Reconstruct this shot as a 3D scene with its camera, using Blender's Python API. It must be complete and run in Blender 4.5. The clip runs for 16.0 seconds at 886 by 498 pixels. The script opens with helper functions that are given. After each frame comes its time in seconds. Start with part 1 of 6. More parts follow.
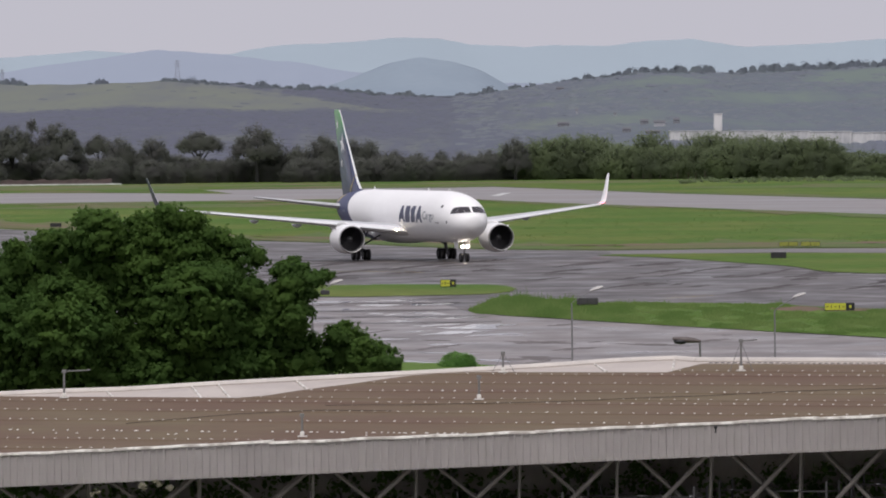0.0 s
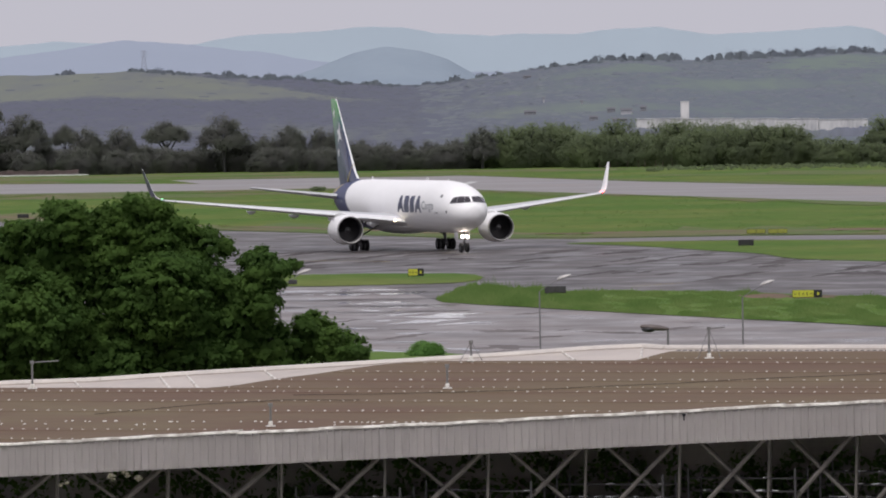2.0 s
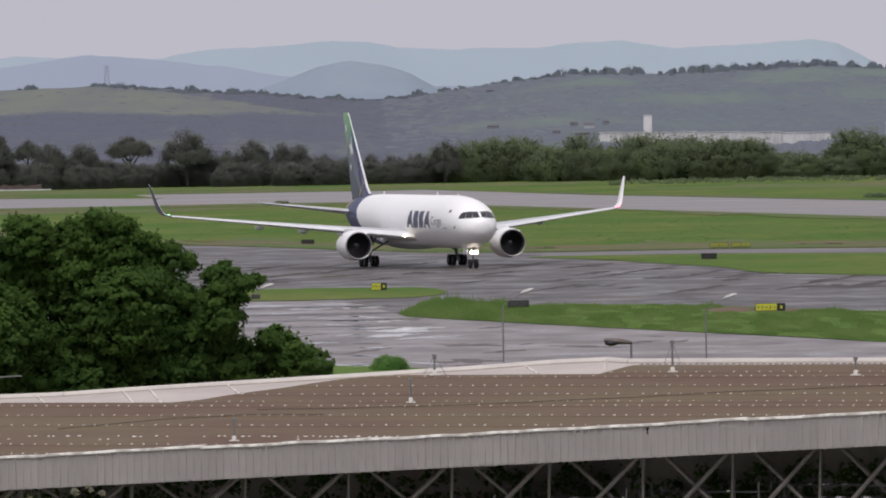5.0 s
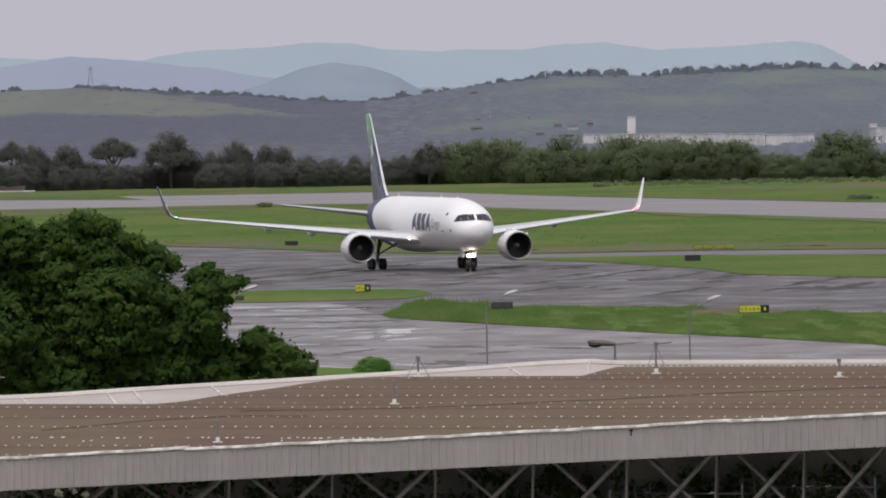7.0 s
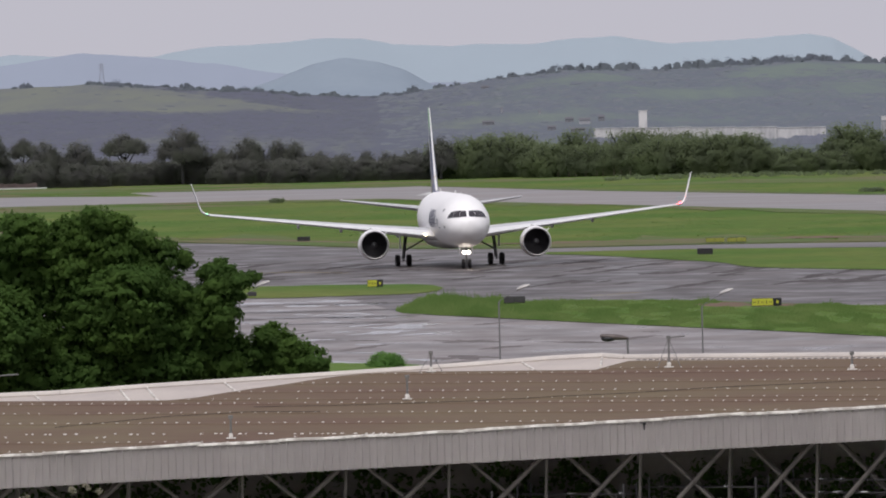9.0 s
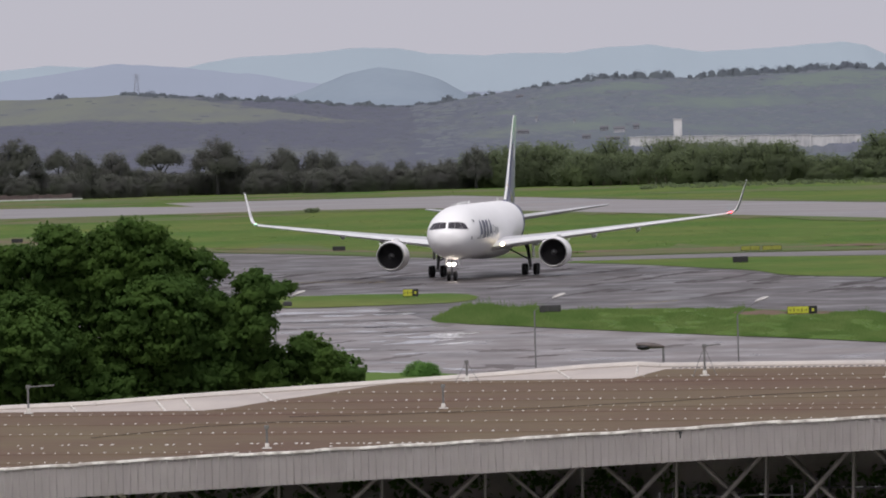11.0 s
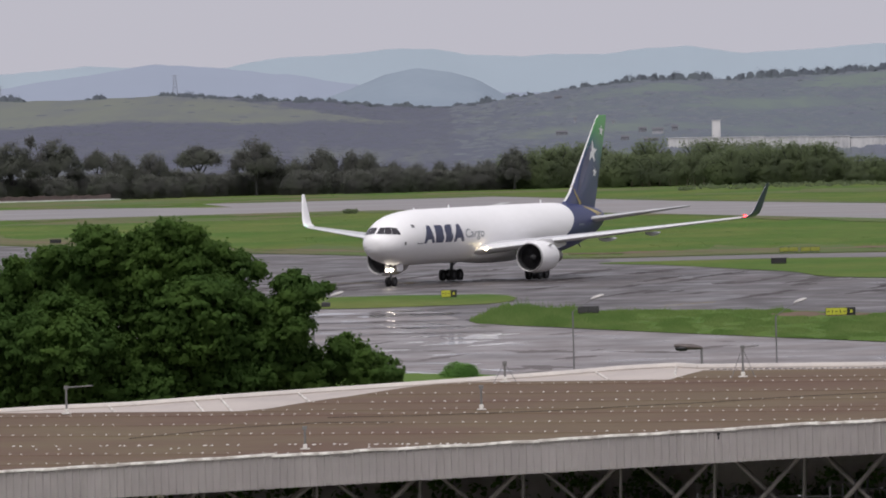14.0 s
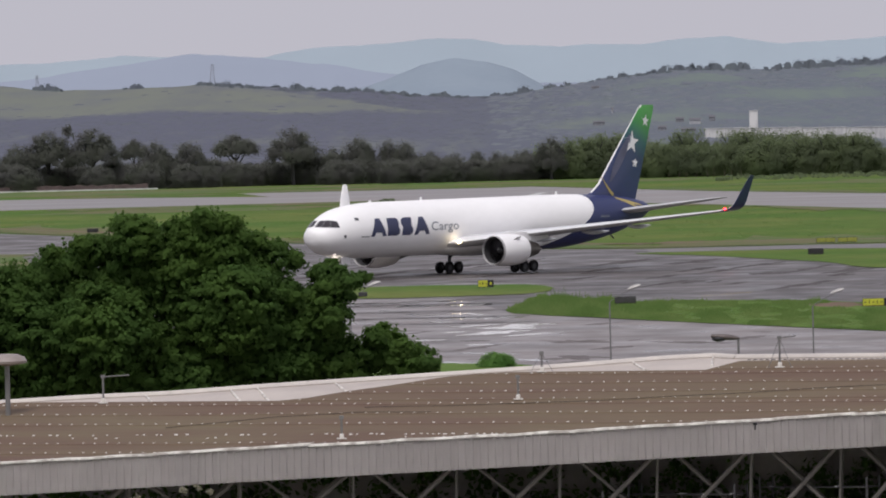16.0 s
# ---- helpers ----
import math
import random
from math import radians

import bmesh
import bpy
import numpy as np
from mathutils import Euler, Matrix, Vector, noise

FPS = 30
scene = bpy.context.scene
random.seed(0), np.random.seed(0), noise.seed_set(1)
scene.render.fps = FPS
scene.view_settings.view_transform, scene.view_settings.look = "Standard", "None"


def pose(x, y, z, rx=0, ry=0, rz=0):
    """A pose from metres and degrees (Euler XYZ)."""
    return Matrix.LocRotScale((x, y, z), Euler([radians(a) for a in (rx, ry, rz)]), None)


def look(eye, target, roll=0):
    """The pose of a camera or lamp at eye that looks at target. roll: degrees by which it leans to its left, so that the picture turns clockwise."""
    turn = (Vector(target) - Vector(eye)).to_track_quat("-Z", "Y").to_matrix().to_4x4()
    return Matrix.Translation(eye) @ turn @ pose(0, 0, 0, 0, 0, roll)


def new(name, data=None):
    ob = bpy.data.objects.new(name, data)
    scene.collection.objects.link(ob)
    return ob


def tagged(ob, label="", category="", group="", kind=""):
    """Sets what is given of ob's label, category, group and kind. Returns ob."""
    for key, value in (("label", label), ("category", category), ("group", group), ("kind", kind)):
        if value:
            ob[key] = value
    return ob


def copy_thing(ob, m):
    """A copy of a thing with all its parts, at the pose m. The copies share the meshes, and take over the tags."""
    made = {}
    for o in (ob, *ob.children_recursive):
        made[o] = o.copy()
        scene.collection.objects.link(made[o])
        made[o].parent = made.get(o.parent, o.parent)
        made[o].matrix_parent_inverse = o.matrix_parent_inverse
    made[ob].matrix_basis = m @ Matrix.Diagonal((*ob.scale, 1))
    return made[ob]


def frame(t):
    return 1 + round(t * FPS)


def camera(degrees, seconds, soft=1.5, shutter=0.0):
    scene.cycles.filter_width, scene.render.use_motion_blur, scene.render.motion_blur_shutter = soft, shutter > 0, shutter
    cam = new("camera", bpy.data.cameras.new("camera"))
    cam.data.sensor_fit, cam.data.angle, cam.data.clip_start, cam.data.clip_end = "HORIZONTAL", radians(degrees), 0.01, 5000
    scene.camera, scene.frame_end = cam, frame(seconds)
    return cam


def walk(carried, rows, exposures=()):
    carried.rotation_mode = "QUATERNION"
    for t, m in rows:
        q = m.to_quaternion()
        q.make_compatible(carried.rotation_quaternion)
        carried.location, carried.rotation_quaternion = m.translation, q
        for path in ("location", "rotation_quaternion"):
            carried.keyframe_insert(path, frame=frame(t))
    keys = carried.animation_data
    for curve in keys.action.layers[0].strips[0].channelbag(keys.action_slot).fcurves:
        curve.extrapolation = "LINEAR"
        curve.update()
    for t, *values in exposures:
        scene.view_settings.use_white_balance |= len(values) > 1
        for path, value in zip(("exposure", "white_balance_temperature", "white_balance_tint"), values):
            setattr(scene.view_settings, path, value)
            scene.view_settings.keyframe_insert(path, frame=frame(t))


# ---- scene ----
cam = camera(4.9886, 16.0, soft=1.95)
EYE = 17.0
# seconds, yaw, pitch, roll of a camera that turns on the spot
ROWS = [
    (0, 0.0000, -0.8670, 0.6000),
    (0.5, -0.0548, -0.8888, 0.7183),
    (1, -0.1051, -0.9065, 0.7535),
    (1.5, -0.1484, -0.9229, 0.8274),
    (2, -0.1876, -0.9315, 0.8890),
    (2.5, -0.2182, -0.9345, 0.8631),
    (3, -0.2492, -0.9266, 0.9673),
    (3.5, -0.2802, -0.9112, 0.9652),
    (4, -0.3169, -0.8899, 0.9869),
    (6.5, -0.4756, -0.8356, 0.9687),
    (7, -0.4886, -0.8478, 0.9725),
    (7.5, -0.4896, -0.8578, 1.1008),
    (8, -0.4768, -0.8716, 1.0566),
    (8.5, -0.4540, -0.8765, 1.1720),
    (9, -0.4246, -0.8757, 1.2877),
    (11.5, -0.2156, -0.8064, 1.5231),
    (12, -0.1687, -0.7987, 1.4774),
    (12.5, -0.1282, -0.7932, 1.5422),
    (13, -0.0883, -0.7939, 1.5154),
    (13.5, -0.0491, -0.8016, 1.5258),
    (14, -0.0118, -0.8081, 1.4447),
    (14.5, 0.0274, -0.8211, 1.3544),
    (15, 0.0757, -0.8346, 1.3549),
    (15.5, 0.1341, -0.8509, 1.2861),
    (16, 0.1982, -0.8599, 1.3454),
]
walk(cam, [(t, pose(0, 0, EYE, 90 + pitch, roll, yaw)) for t, yaw, pitch, roll in ROWS], [(0.0, 0.03, 6270, 13), (4.2, 0.01, 6270, 13), (6.4, -0.07, 6270, 13), (8.0, -0.01, 6270, 13), (9.2, 0.0, 6270, 13), (11.3, -0.02, 6270, 13), (16.0, -0.02, 6270, 13)])

# ---- world and light: an overcast, wet afternoon ----
world = bpy.data.worlds.new("overcast_sky")
scene.world = world
world.use_nodes = True
wt = world.node_tree
wt.nodes.clear()
w_out = wt.nodes.new("ShaderNodeOutputWorld")
w_bg = wt.nodes.new("ShaderNodeBackground")
w_sky = wt.nodes.new("ShaderNodeTexSky")
w_sky.sky_type = "NISHITA"
w_sky.sun_disc = False
w_sky.sun_elevation = radians(57)
w_sky.sun_rotation = radians(189)
w_sky.dust_density = 6.0
w_sky.air_density = 1.0
w_sky.ozone_density = 1.0
w_mix = wt.nodes.new("ShaderNodeMix")
w_mix.data_type = "RGBA"
w_mix.inputs["Factor"].default_value = 0.88
w_mix.inputs["B"].default_value = (5.59, 5.45, 5.84, 1)
wt.links.new(w_sky.outputs["Color"], w_mix.inputs["A"])
wt.links.new(w_mix.outputs["Result"], w_bg.inputs["Color"])
w_bg.inputs["Strength"].default_value = 0.105
wt.links.new(w_bg.outputs["Background"], w_out.inputs["Surface"])

sun = new("sun", bpy.data.lights.new("sun", "SUN"))
sun.data.energy = 2.0
sun.data.angle = radians(25)
sun.data.color = (1.0, 0.96, 0.9)
sun.matrix_world = look((-29, -186, 290), (0, 0, 0))
scene.view_settings.exposure = 0.0


# ---- materials ----
def mat(name, colour, rough=0.6, metal=0.0, vary=0.0, scale=1.0, second=None, bump=0.0, bump_scale=None,
        stretch=(1, 1, 1), detail=6.0, per_object=0.0, spec=0.5, low=0.35, high=0.65, rough2=None):
    """A surface of one or two colours, mixed by noise of the given scale, with finer grain and relief."""
    m = bpy.data.materials.new(name)
    m.use_nodes = True
    nt = m.node_tree
    b = nt.nodes["Principled BSDF"]
    b.inputs["Roughness"].default_value = rough
    b.inputs["Metallic"].default_value = metal
    b.inputs["Specular IOR Level"].default_value = spec
    c1 = (*colour, 1)
    c2 = (*(second if second else [max(0, c * (1 - vary)) for c in colour]), 1)
    tc = nt.nodes.new("ShaderNodeTexCoord")
    mp = nt.nodes.new("ShaderNodeMapping")
    mp.inputs["Scale"].default_value = stretch
    nt.links.new(tc.outputs["Object"], mp.inputs["Vector"])
    n1 = nt.nodes.new("ShaderNodeTexNoise")
    n1.inputs["Scale"].default_value = scale
    n1.inputs["Detail"].default_value = detail
    nt.links.new(mp.outputs["Vector"], n1.inputs["Vector"])
    ramp = nt.nodes.new("ShaderNodeMapRange")
    ramp.inputs["From Min"].default_value = low
    ramp.inputs["From Max"].default_value = high
    nt.links.new(n1.outputs["Fac"], ramp.inputs["Value"])
    mx = nt.nodes.new("ShaderNodeMix")
    mx.data_type = "RGBA"
    mx.inputs["A"].default_value = c1
    mx.inputs["B"].default_value = c2
    nt.links.new(ramp.outputs["Result"], mx.inputs["Factor"])
    last = mx.outputs["Result"]
    n2 = nt.nodes.new("ShaderNodeTexNoise")
    n2.inputs["Scale"].default_value = scale * 9
    n2.inputs["Detail"].default_value = 4
    nt.links.new(mp.outputs["Vector"], n2.inputs["Vector"])
    hs = nt.nodes.new("ShaderNodeHueSaturation")
    mr = nt.nodes.new("ShaderNodeMapRange")
    mr.inputs["To Min"].default_value = 1 - 0.5 * max(vary, 0.08)
    mr.inputs["To Max"].default_value = 1 + 0.5 * max(vary, 0.08)
    nt.links.new(n2.outputs["Fac"], mr.inputs["Value"])
    nt.links.new(mr.outputs["Result"], hs.inputs["Value"])
    nt.links.new(last, hs.inputs["Color"])
    last = hs.outputs["Color"]
    if per_object:
        for source in ("ShaderNodeObjectInfo", "ShaderNodeNewGeometry"):
            oi = nt.nodes.new(source)
            h2 = nt.nodes.new("ShaderNodeHueSaturation")
            r2 = nt.nodes.new("ShaderNodeMapRange")
            r2.inputs["To Min"].default_value = 1 - per_object
            r2.inputs["To Max"].default_value = 1 + per_object
            nt.links.new(oi.outputs["Random" if source.endswith("Info") else "Random Per Island"], r2.inputs["Value"])
            nt.links.new(r2.outputs["Result"], h2.inputs["Value"])
            nt.links.new(last, h2.inputs["Color"])
            last = h2.outputs["Color"]
    nt.links.new(last, b.inputs["Base Color"])
    if rough2 is not None:
        rr = nt.nodes.new("ShaderNodeMapRange")
        rr.inputs["To Min"].default_value = rough
        rr.inputs["To Max"].default_value = rough2
        nt.links.new(ramp.outputs["Result"], rr.inputs["Value"])
        nt.links.new(rr.outputs["Result"], b.inputs["Roughness"])
    if bump:
        n3 = nt.nodes.new("ShaderNodeTexNoise")
        n3.inputs["Scale"].default_value = bump_scale or scale * 4
        n3.inputs["Detail"].default_value = 5
        nt.links.new(mp.outputs["Vector"], n3.inputs["Vector"])
        bp = nt.nodes.new("ShaderNodeBump")
        bp.inputs["Strength"].default_value = 1.0
        bp.inputs["Distance"].default_value = bump
        nt.links.new(n3.outputs["Fac"], bp.inputs["Height"])
        nt.links.new(bp.outputs["Normal"], b.inputs["Normal"])
    return m


def glow(name, colour, strength):
    m = bpy.data.materials.new(name)
    m.use_nodes = True
    b = m.node_tree.nodes["Principled BSDF"]
    b.inputs["Base Color"].default_value = (*colour, 1)
    b.inputs["Emission Color"].default_value = (*colour, 1)
    b.inputs["Emission Strength"].default_value = strength
    return m


def leafy(m, share=0.45):
    """Thin leaves let some light through."""
    nt = m.node_tree
    b = nt.nodes["Principled BSDF"]
    out = nt.nodes["Material Output"]
    tr = nt.nodes.new("ShaderNodeBsdfTranslucent")
    mix = nt.nodes.new("ShaderNodeMixShader")
    mix.inputs["Fac"].default_value = share
    nt.links.new(b.inputs["Base Color"].links[0].from_socket, tr.inputs["Color"])
    nt.links.new(b.outputs["BSDF"], mix.inputs[1])
    nt.links.new(tr.outputs["BSDF"], mix.inputs[2])
    nt.links.new(mix.outputs["Shader"], out.inputs["Surface"])
    return m


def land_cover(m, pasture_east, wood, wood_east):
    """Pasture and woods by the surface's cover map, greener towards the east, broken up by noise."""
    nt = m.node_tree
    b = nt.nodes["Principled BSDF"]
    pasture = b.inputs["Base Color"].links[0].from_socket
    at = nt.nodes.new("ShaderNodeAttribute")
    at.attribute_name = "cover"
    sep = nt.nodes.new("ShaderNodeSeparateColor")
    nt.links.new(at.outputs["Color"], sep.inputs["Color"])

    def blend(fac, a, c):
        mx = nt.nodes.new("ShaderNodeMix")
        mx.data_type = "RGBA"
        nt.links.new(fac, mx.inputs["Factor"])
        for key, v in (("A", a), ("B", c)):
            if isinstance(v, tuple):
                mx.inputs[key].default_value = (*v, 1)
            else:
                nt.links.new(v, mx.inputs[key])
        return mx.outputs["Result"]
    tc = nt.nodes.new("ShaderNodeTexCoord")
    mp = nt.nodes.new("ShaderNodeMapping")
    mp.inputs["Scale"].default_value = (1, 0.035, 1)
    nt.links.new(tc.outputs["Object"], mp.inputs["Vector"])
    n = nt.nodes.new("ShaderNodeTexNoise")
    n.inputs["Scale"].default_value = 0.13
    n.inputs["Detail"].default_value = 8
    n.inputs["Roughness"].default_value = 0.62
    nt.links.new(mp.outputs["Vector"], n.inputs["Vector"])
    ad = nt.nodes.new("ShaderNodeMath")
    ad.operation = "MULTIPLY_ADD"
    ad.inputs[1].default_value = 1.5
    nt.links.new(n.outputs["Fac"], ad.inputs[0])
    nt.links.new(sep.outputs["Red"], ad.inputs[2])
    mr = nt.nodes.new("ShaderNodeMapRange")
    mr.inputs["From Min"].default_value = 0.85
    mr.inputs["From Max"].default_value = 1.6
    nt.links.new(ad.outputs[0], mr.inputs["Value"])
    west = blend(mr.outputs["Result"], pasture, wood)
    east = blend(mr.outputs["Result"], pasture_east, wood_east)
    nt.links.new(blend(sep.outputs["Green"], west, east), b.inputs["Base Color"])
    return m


def wet_ground(name, dry, damp, band, wet_rough, dry_rough):
    """Rain-wet pavement: damp stains at two scales, and thin films of water where it is low."""
    m = mat(name, dry, dry_rough, vary=0.35, scale=0.22, second=damp, stretch=(0.6, 0.35, 1), bump=0.003, bump_scale=2.5, low=0.4, high=0.62, detail=6)
    nt = m.node_tree
    b = nt.nodes["Principled BSDF"]
    tc = nt.nodes.new("ShaderNodeTexCoord")
    last = None
    for scale, stretch in ((0.16, (0.72, 0.42, 1)), (0.8, (0.3, 0.13, 1))):
        mp = nt.nodes.new("ShaderNodeMapping")
        mp.inputs["Scale"].default_value = stretch
        mp.inputs["Rotation"].default_value = (0, 0, 0.02)
        nt.links.new(tc.outputs["Object"], mp.inputs["Vector"])
        n = nt.nodes.new("ShaderNodeTexNoise")
        n.inputs["Scale"].default_value = scale
        n.inputs["Detail"].default_value = 5
        n.inputs["Roughness"].default_value = 0.55
        nt.links.new(mp.outputs["Vector"], n.inputs["Vector"])
        r = nt.nodes.new("ShaderNodeMapRange")
        r.inputs["From Min"].default_value = band[0]
        r.inputs["From Max"].default_value = band[1]
        r.inputs["To Min"].default_value = dry_rough
        r.inputs["To Max"].default_value = wet_rough
        nt.links.new(n.outputs["Fac"], r.inputs["Value"])
        if last is None:
            last = r.outputs["Result"]
        else:
            mx = nt.nodes.new("ShaderNodeMix")
            mx.inputs["Factor"].default_value = 0.45
            nt.links.new(last, mx.inputs["A"])
            nt.links.new(r.outputs["Result"], mx.inputs["B"])
            last = mx.outputs["Result"]
    nt.links.new(last, b.inputs["Roughness"])
    return m


M_GRASS = mat("grass_field", (0.077, 0.138, 0.03), 0.95, vary=0.65, scale=0.06, second=(0.132, 0.16, 0.046), stretch=(0.8, 0.3, 1), spec=0.04, low=0.4, high=0.66, detail=10)
M_GRASS_LUSH = mat("lush_grass", (0.082, 0.15, 0.03), 0.8, vary=0.35, scale=0.12, second=(0.11, 0.17, 0.042), stretch=(1, 0.35, 1), spec=0.03)
M_BLADE = leafy(mat("grass_blades", (0.116, 0.194, 0.05), 0.75, vary=0.22, scale=0.3, second=(0.165, 0.238, 0.072), stretch=(1, 0.12, 1), per_object=0.05, low=0.4, high=0.64, spec=0.15))
M_APRON = wet_ground("wet_concrete_apron", (0.215, 0.186, 0.176), (0.125, 0.107, 0.1), (0.42, 0.66), 0.2, 0.55)
M_TAXI = wet_ground("wet_asphalt", (0.091, 0.076, 0.071), (0.05, 0.042, 0.04), (0.42, 0.64), 0.27, 0.6)
M_RUNWAY = mat("damp_runway_asphalt", (0.25, 0.222, 0.21), 0.55, vary=0.3, scale=0.08, second=(0.15, 0.137, 0.136), stretch=(0.3, 0.6, 1), rough2=0.35, detail=9)
M_PUDDLE = mat("rain_water_film", (0.05, 0.048, 0.052), 0.05, vary=0.2, scale=0.3, bump=0.0015, bump_scale=0.8)
M_DAMP = mat("stained_concrete", (0.1, 0.086, 0.082), 0.8, vary=0.3, scale=0.6, second=(0.15, 0.128, 0.122), rough2=0.6, spec=0.3)
M_DAMP_DARK = mat("rubbered_asphalt", (0.05, 0.043, 0.042), 0.85, vary=0.3, scale=0.5, second=(0.085, 0.073, 0.07), rough2=0.65, spec=0.22, stretch=(1, 0.3, 1))
M_FILM = wet_ground("wet_shining_concrete", (0.18, 0.156, 0.148), (0.125, 0.107, 0.1), (0.42, 0.66), 0.25, 0.5)
M_FILM.node_tree.nodes["Principled BSDF"].inputs["Coat Weight"].default_value = 0.18
M_FILM.node_tree.nodes["Principled BSDF"].inputs["Coat Roughness"].default_value = 0.0
M_SOIL = mat("bare_earth", (0.15, 0.092, 0.055), 0.9, vary=0.3, scale=0.3)
M_YLINE = mat("yellow_line_paint", (0.4, 0.3, 0.06), 0.6, vary=0.4, scale=1.0)
M_WLINE = mat("white_line_paint", (0.6, 0.6, 0.58), 0.6, vary=0.3, scale=0.5)
M_ROOF = mat("brown_weathered_roof_sheet", (0.145, 0.11, 0.066), 0.8, vary=0.35, scale=0.35, second=(0.125, 0.078, 0.054), stretch=(0.3, 1, 1), bump=0.006, bump_scale=5, spec=0.3)
M_FASCIA = mat("grey_fascia_sheet", (0.59, 0.548, 0.53), 0.5, vary=0.14, scale=0.6, second=(0.52, 0.48, 0.466), stretch=(1, 1, 0.3), per_object=0.04)
M_FLASH = mat("white_metal_flashing", (0.8, 0.77, 0.71), 0.4, vary=0.4, scale=2.6, second=(0.42, 0.38, 0.34), low=0.4, high=0.6)
M_LINK = mat("grey_damp_link_paving", (0.165, 0.147, 0.148), 0.55, vary=0.3, scale=0.1, second=(0.11, 0.1, 0.098), stretch=(0.4, 0.25, 1))
M_DRY = mat("dry_grass", (0.136, 0.124, 0.062), 0.9, vary=0.4, scale=0.06, second=(0.088, 0.132, 0.038), stretch=(1, 0.3, 1), spec=0.15, low=0.36, high=0.62, detail=9)
M_MEMBRANE = mat("white_roofing_membrane", (0.5, 0.445, 0.4), 0.6, vary=0.15, scale=0.5, second=(0.42, 0.37, 0.34), bump=0.02, bump_scale=1.2)
M_ROLL = mat("pale_rolled_membrane", (0.58, 0.535, 0.49), 0.55, vary=0.2, scale=0.9, second=(0.5, 0.46, 0.43), low=0.4, high=0.65)
M_STEEL = mat("grey_painted_steel", (0.15, 0.138, 0.122), 0.55, metal=0.1, vary=0.35, scale=1.5)
# near-white colour for the bits that imitate glints in the hall
M_BRIGHT = mat("glint_pale_metal", (0.85, 0.84, 0.86), 0.3, metal=0.3)
M_DARK = mat("hall_closing_grey", (0.46, 0.43, 0.42), 0.9, vary=0.3, scale=0.5)
M_CAP = mat("white_fixing_cap", (0.74, 0.71, 0.66), 0.45, vary=0.15, scale=3.0)
M_GALV = mat("galvanised_steel", (0.25, 0.245, 0.24), 0.45, metal=0.5, vary=0.2, scale=2.0)
M_LAMPHEAD = mat("pale_lamp_housing", (0.48, 0.46, 0.44), 0.4, vary=0.1, scale=3.0)
M_LAMPDARK = mat("brown_lamp_housing", (0.125, 0.1, 0.092), 0.5, vary=0.3, scale=3.0)
M_LAMPCAP = mat("grey_brown_lamp_cap", (0.3, 0.255, 0.235), 0.5, vary=0.15, scale=2.0)
M_SIGN_Y = mat("yellow_sign_face", (0.5, 0.5, 0.04), 0.5, vary=0.15, scale=2.0)
M_SIGN_FADED = mat("faded_yellow_sign_back", (0.27, 0.28, 0.045), 0.6, vary=0.2, scale=2.0)
M_SIGN_K = mat("black_sign_face", (0.012, 0.012, 0.014), 0.5)
M_BOXK = mat("black_sign_housing", (0.02, 0.019, 0.021), 0.6, vary=0.3, scale=2.0)
M_BOXG = mat("dark_grey_sign_housing", (0.05, 0.048, 0.05), 0.6, vary=0.3, scale=2.0)
M_LEAF = leafy(mat("tree_leaves", (0.082, 0.15, 0.04), 0.65, vary=0.25, scale=0.45, second=(0.116, 0.196, 0.046), per_object=0.08, spec=0.05, low=0.4, high=0.7), 0.58)
# far leaves are lightened and greyed in base colour to stand for haze
M_LEAF_FAR = leafy(mat("haze_greyed_tree_leaves", (0.16, 0.158, 0.152), 0.9, vary=0.2, scale=0.15, second=(0.166, 0.184, 0.14), per_object=0.03, spec=0.02), 0.62)
M_LEAF_HEDGE = leafy(mat("haze_greyed_thicket_leaves", (0.158, 0.19, 0.12), 0.9, vary=0.3, scale=0.12, second=(0.212, 0.262, 0.132), per_object=0.05, spec=0.02), 0.62)
M_BUSH = leafy(mat("bush_leaves", (0.15, 0.27, 0.07), 0.6, vary=0.3, scale=0.5, second=(0.1, 0.22, 0.045), per_object=0.2, spec=0.2))
M_WEED = leafy(mat("pale_weed_leaves", (0.42, 0.4, 0.3), 0.7, vary=0.3, scale=1.0, spec=0.2))
M_BARK = mat("bark", (0.09, 0.065, 0.05), 0.9, vary=0.4, scale=2.0, bump=0.02)
# far trunks, with the same haze grey put into the bark colour
M_BARK_FAR = mat("haze_greyed_bark", (0.06, 0.058, 0.058), 0.9, vary=0.2, scale=1.0)
# pasture and woods are greyed and blued: haze is mixed into these colours
M_HILL = land_cover(mat("haze_tinted_pasture", (0.179, 0.193, 0.17), 0.95, vary=0.08, scale=0.05, second=(0.166, 0.178, 0.172), stretch=(1, 0.1, 1), spec=0.0, low=0.42, high=0.62, detail=9), (0.165, 0.199, 0.184), (0.122, 0.128, 0.162), (0.141, 0.159, 0.183))
M_HILL_WOOD = mat("haze_tinted_woodland", (0.138, 0.148, 0.182), 0.95, vary=0.15, scale=0.05, second=(0.153, 0.171, 0.18), per_object=0.03, spec=0.0)
M_WEST_WOOD = mat("haze_tinted_dark_woodland", (0.114, 0.12, 0.15), 0.95, vary=0.1, scale=0.05, second=(0.122, 0.132, 0.152), spec=0.0)
M_RIDGE_WOOD = mat("haze_tinted_ridge_trees", (0.094, 0.106, 0.126), 0.95, vary=0.1, scale=0.05, second=(0.104, 0.12, 0.13), spec=0.0)
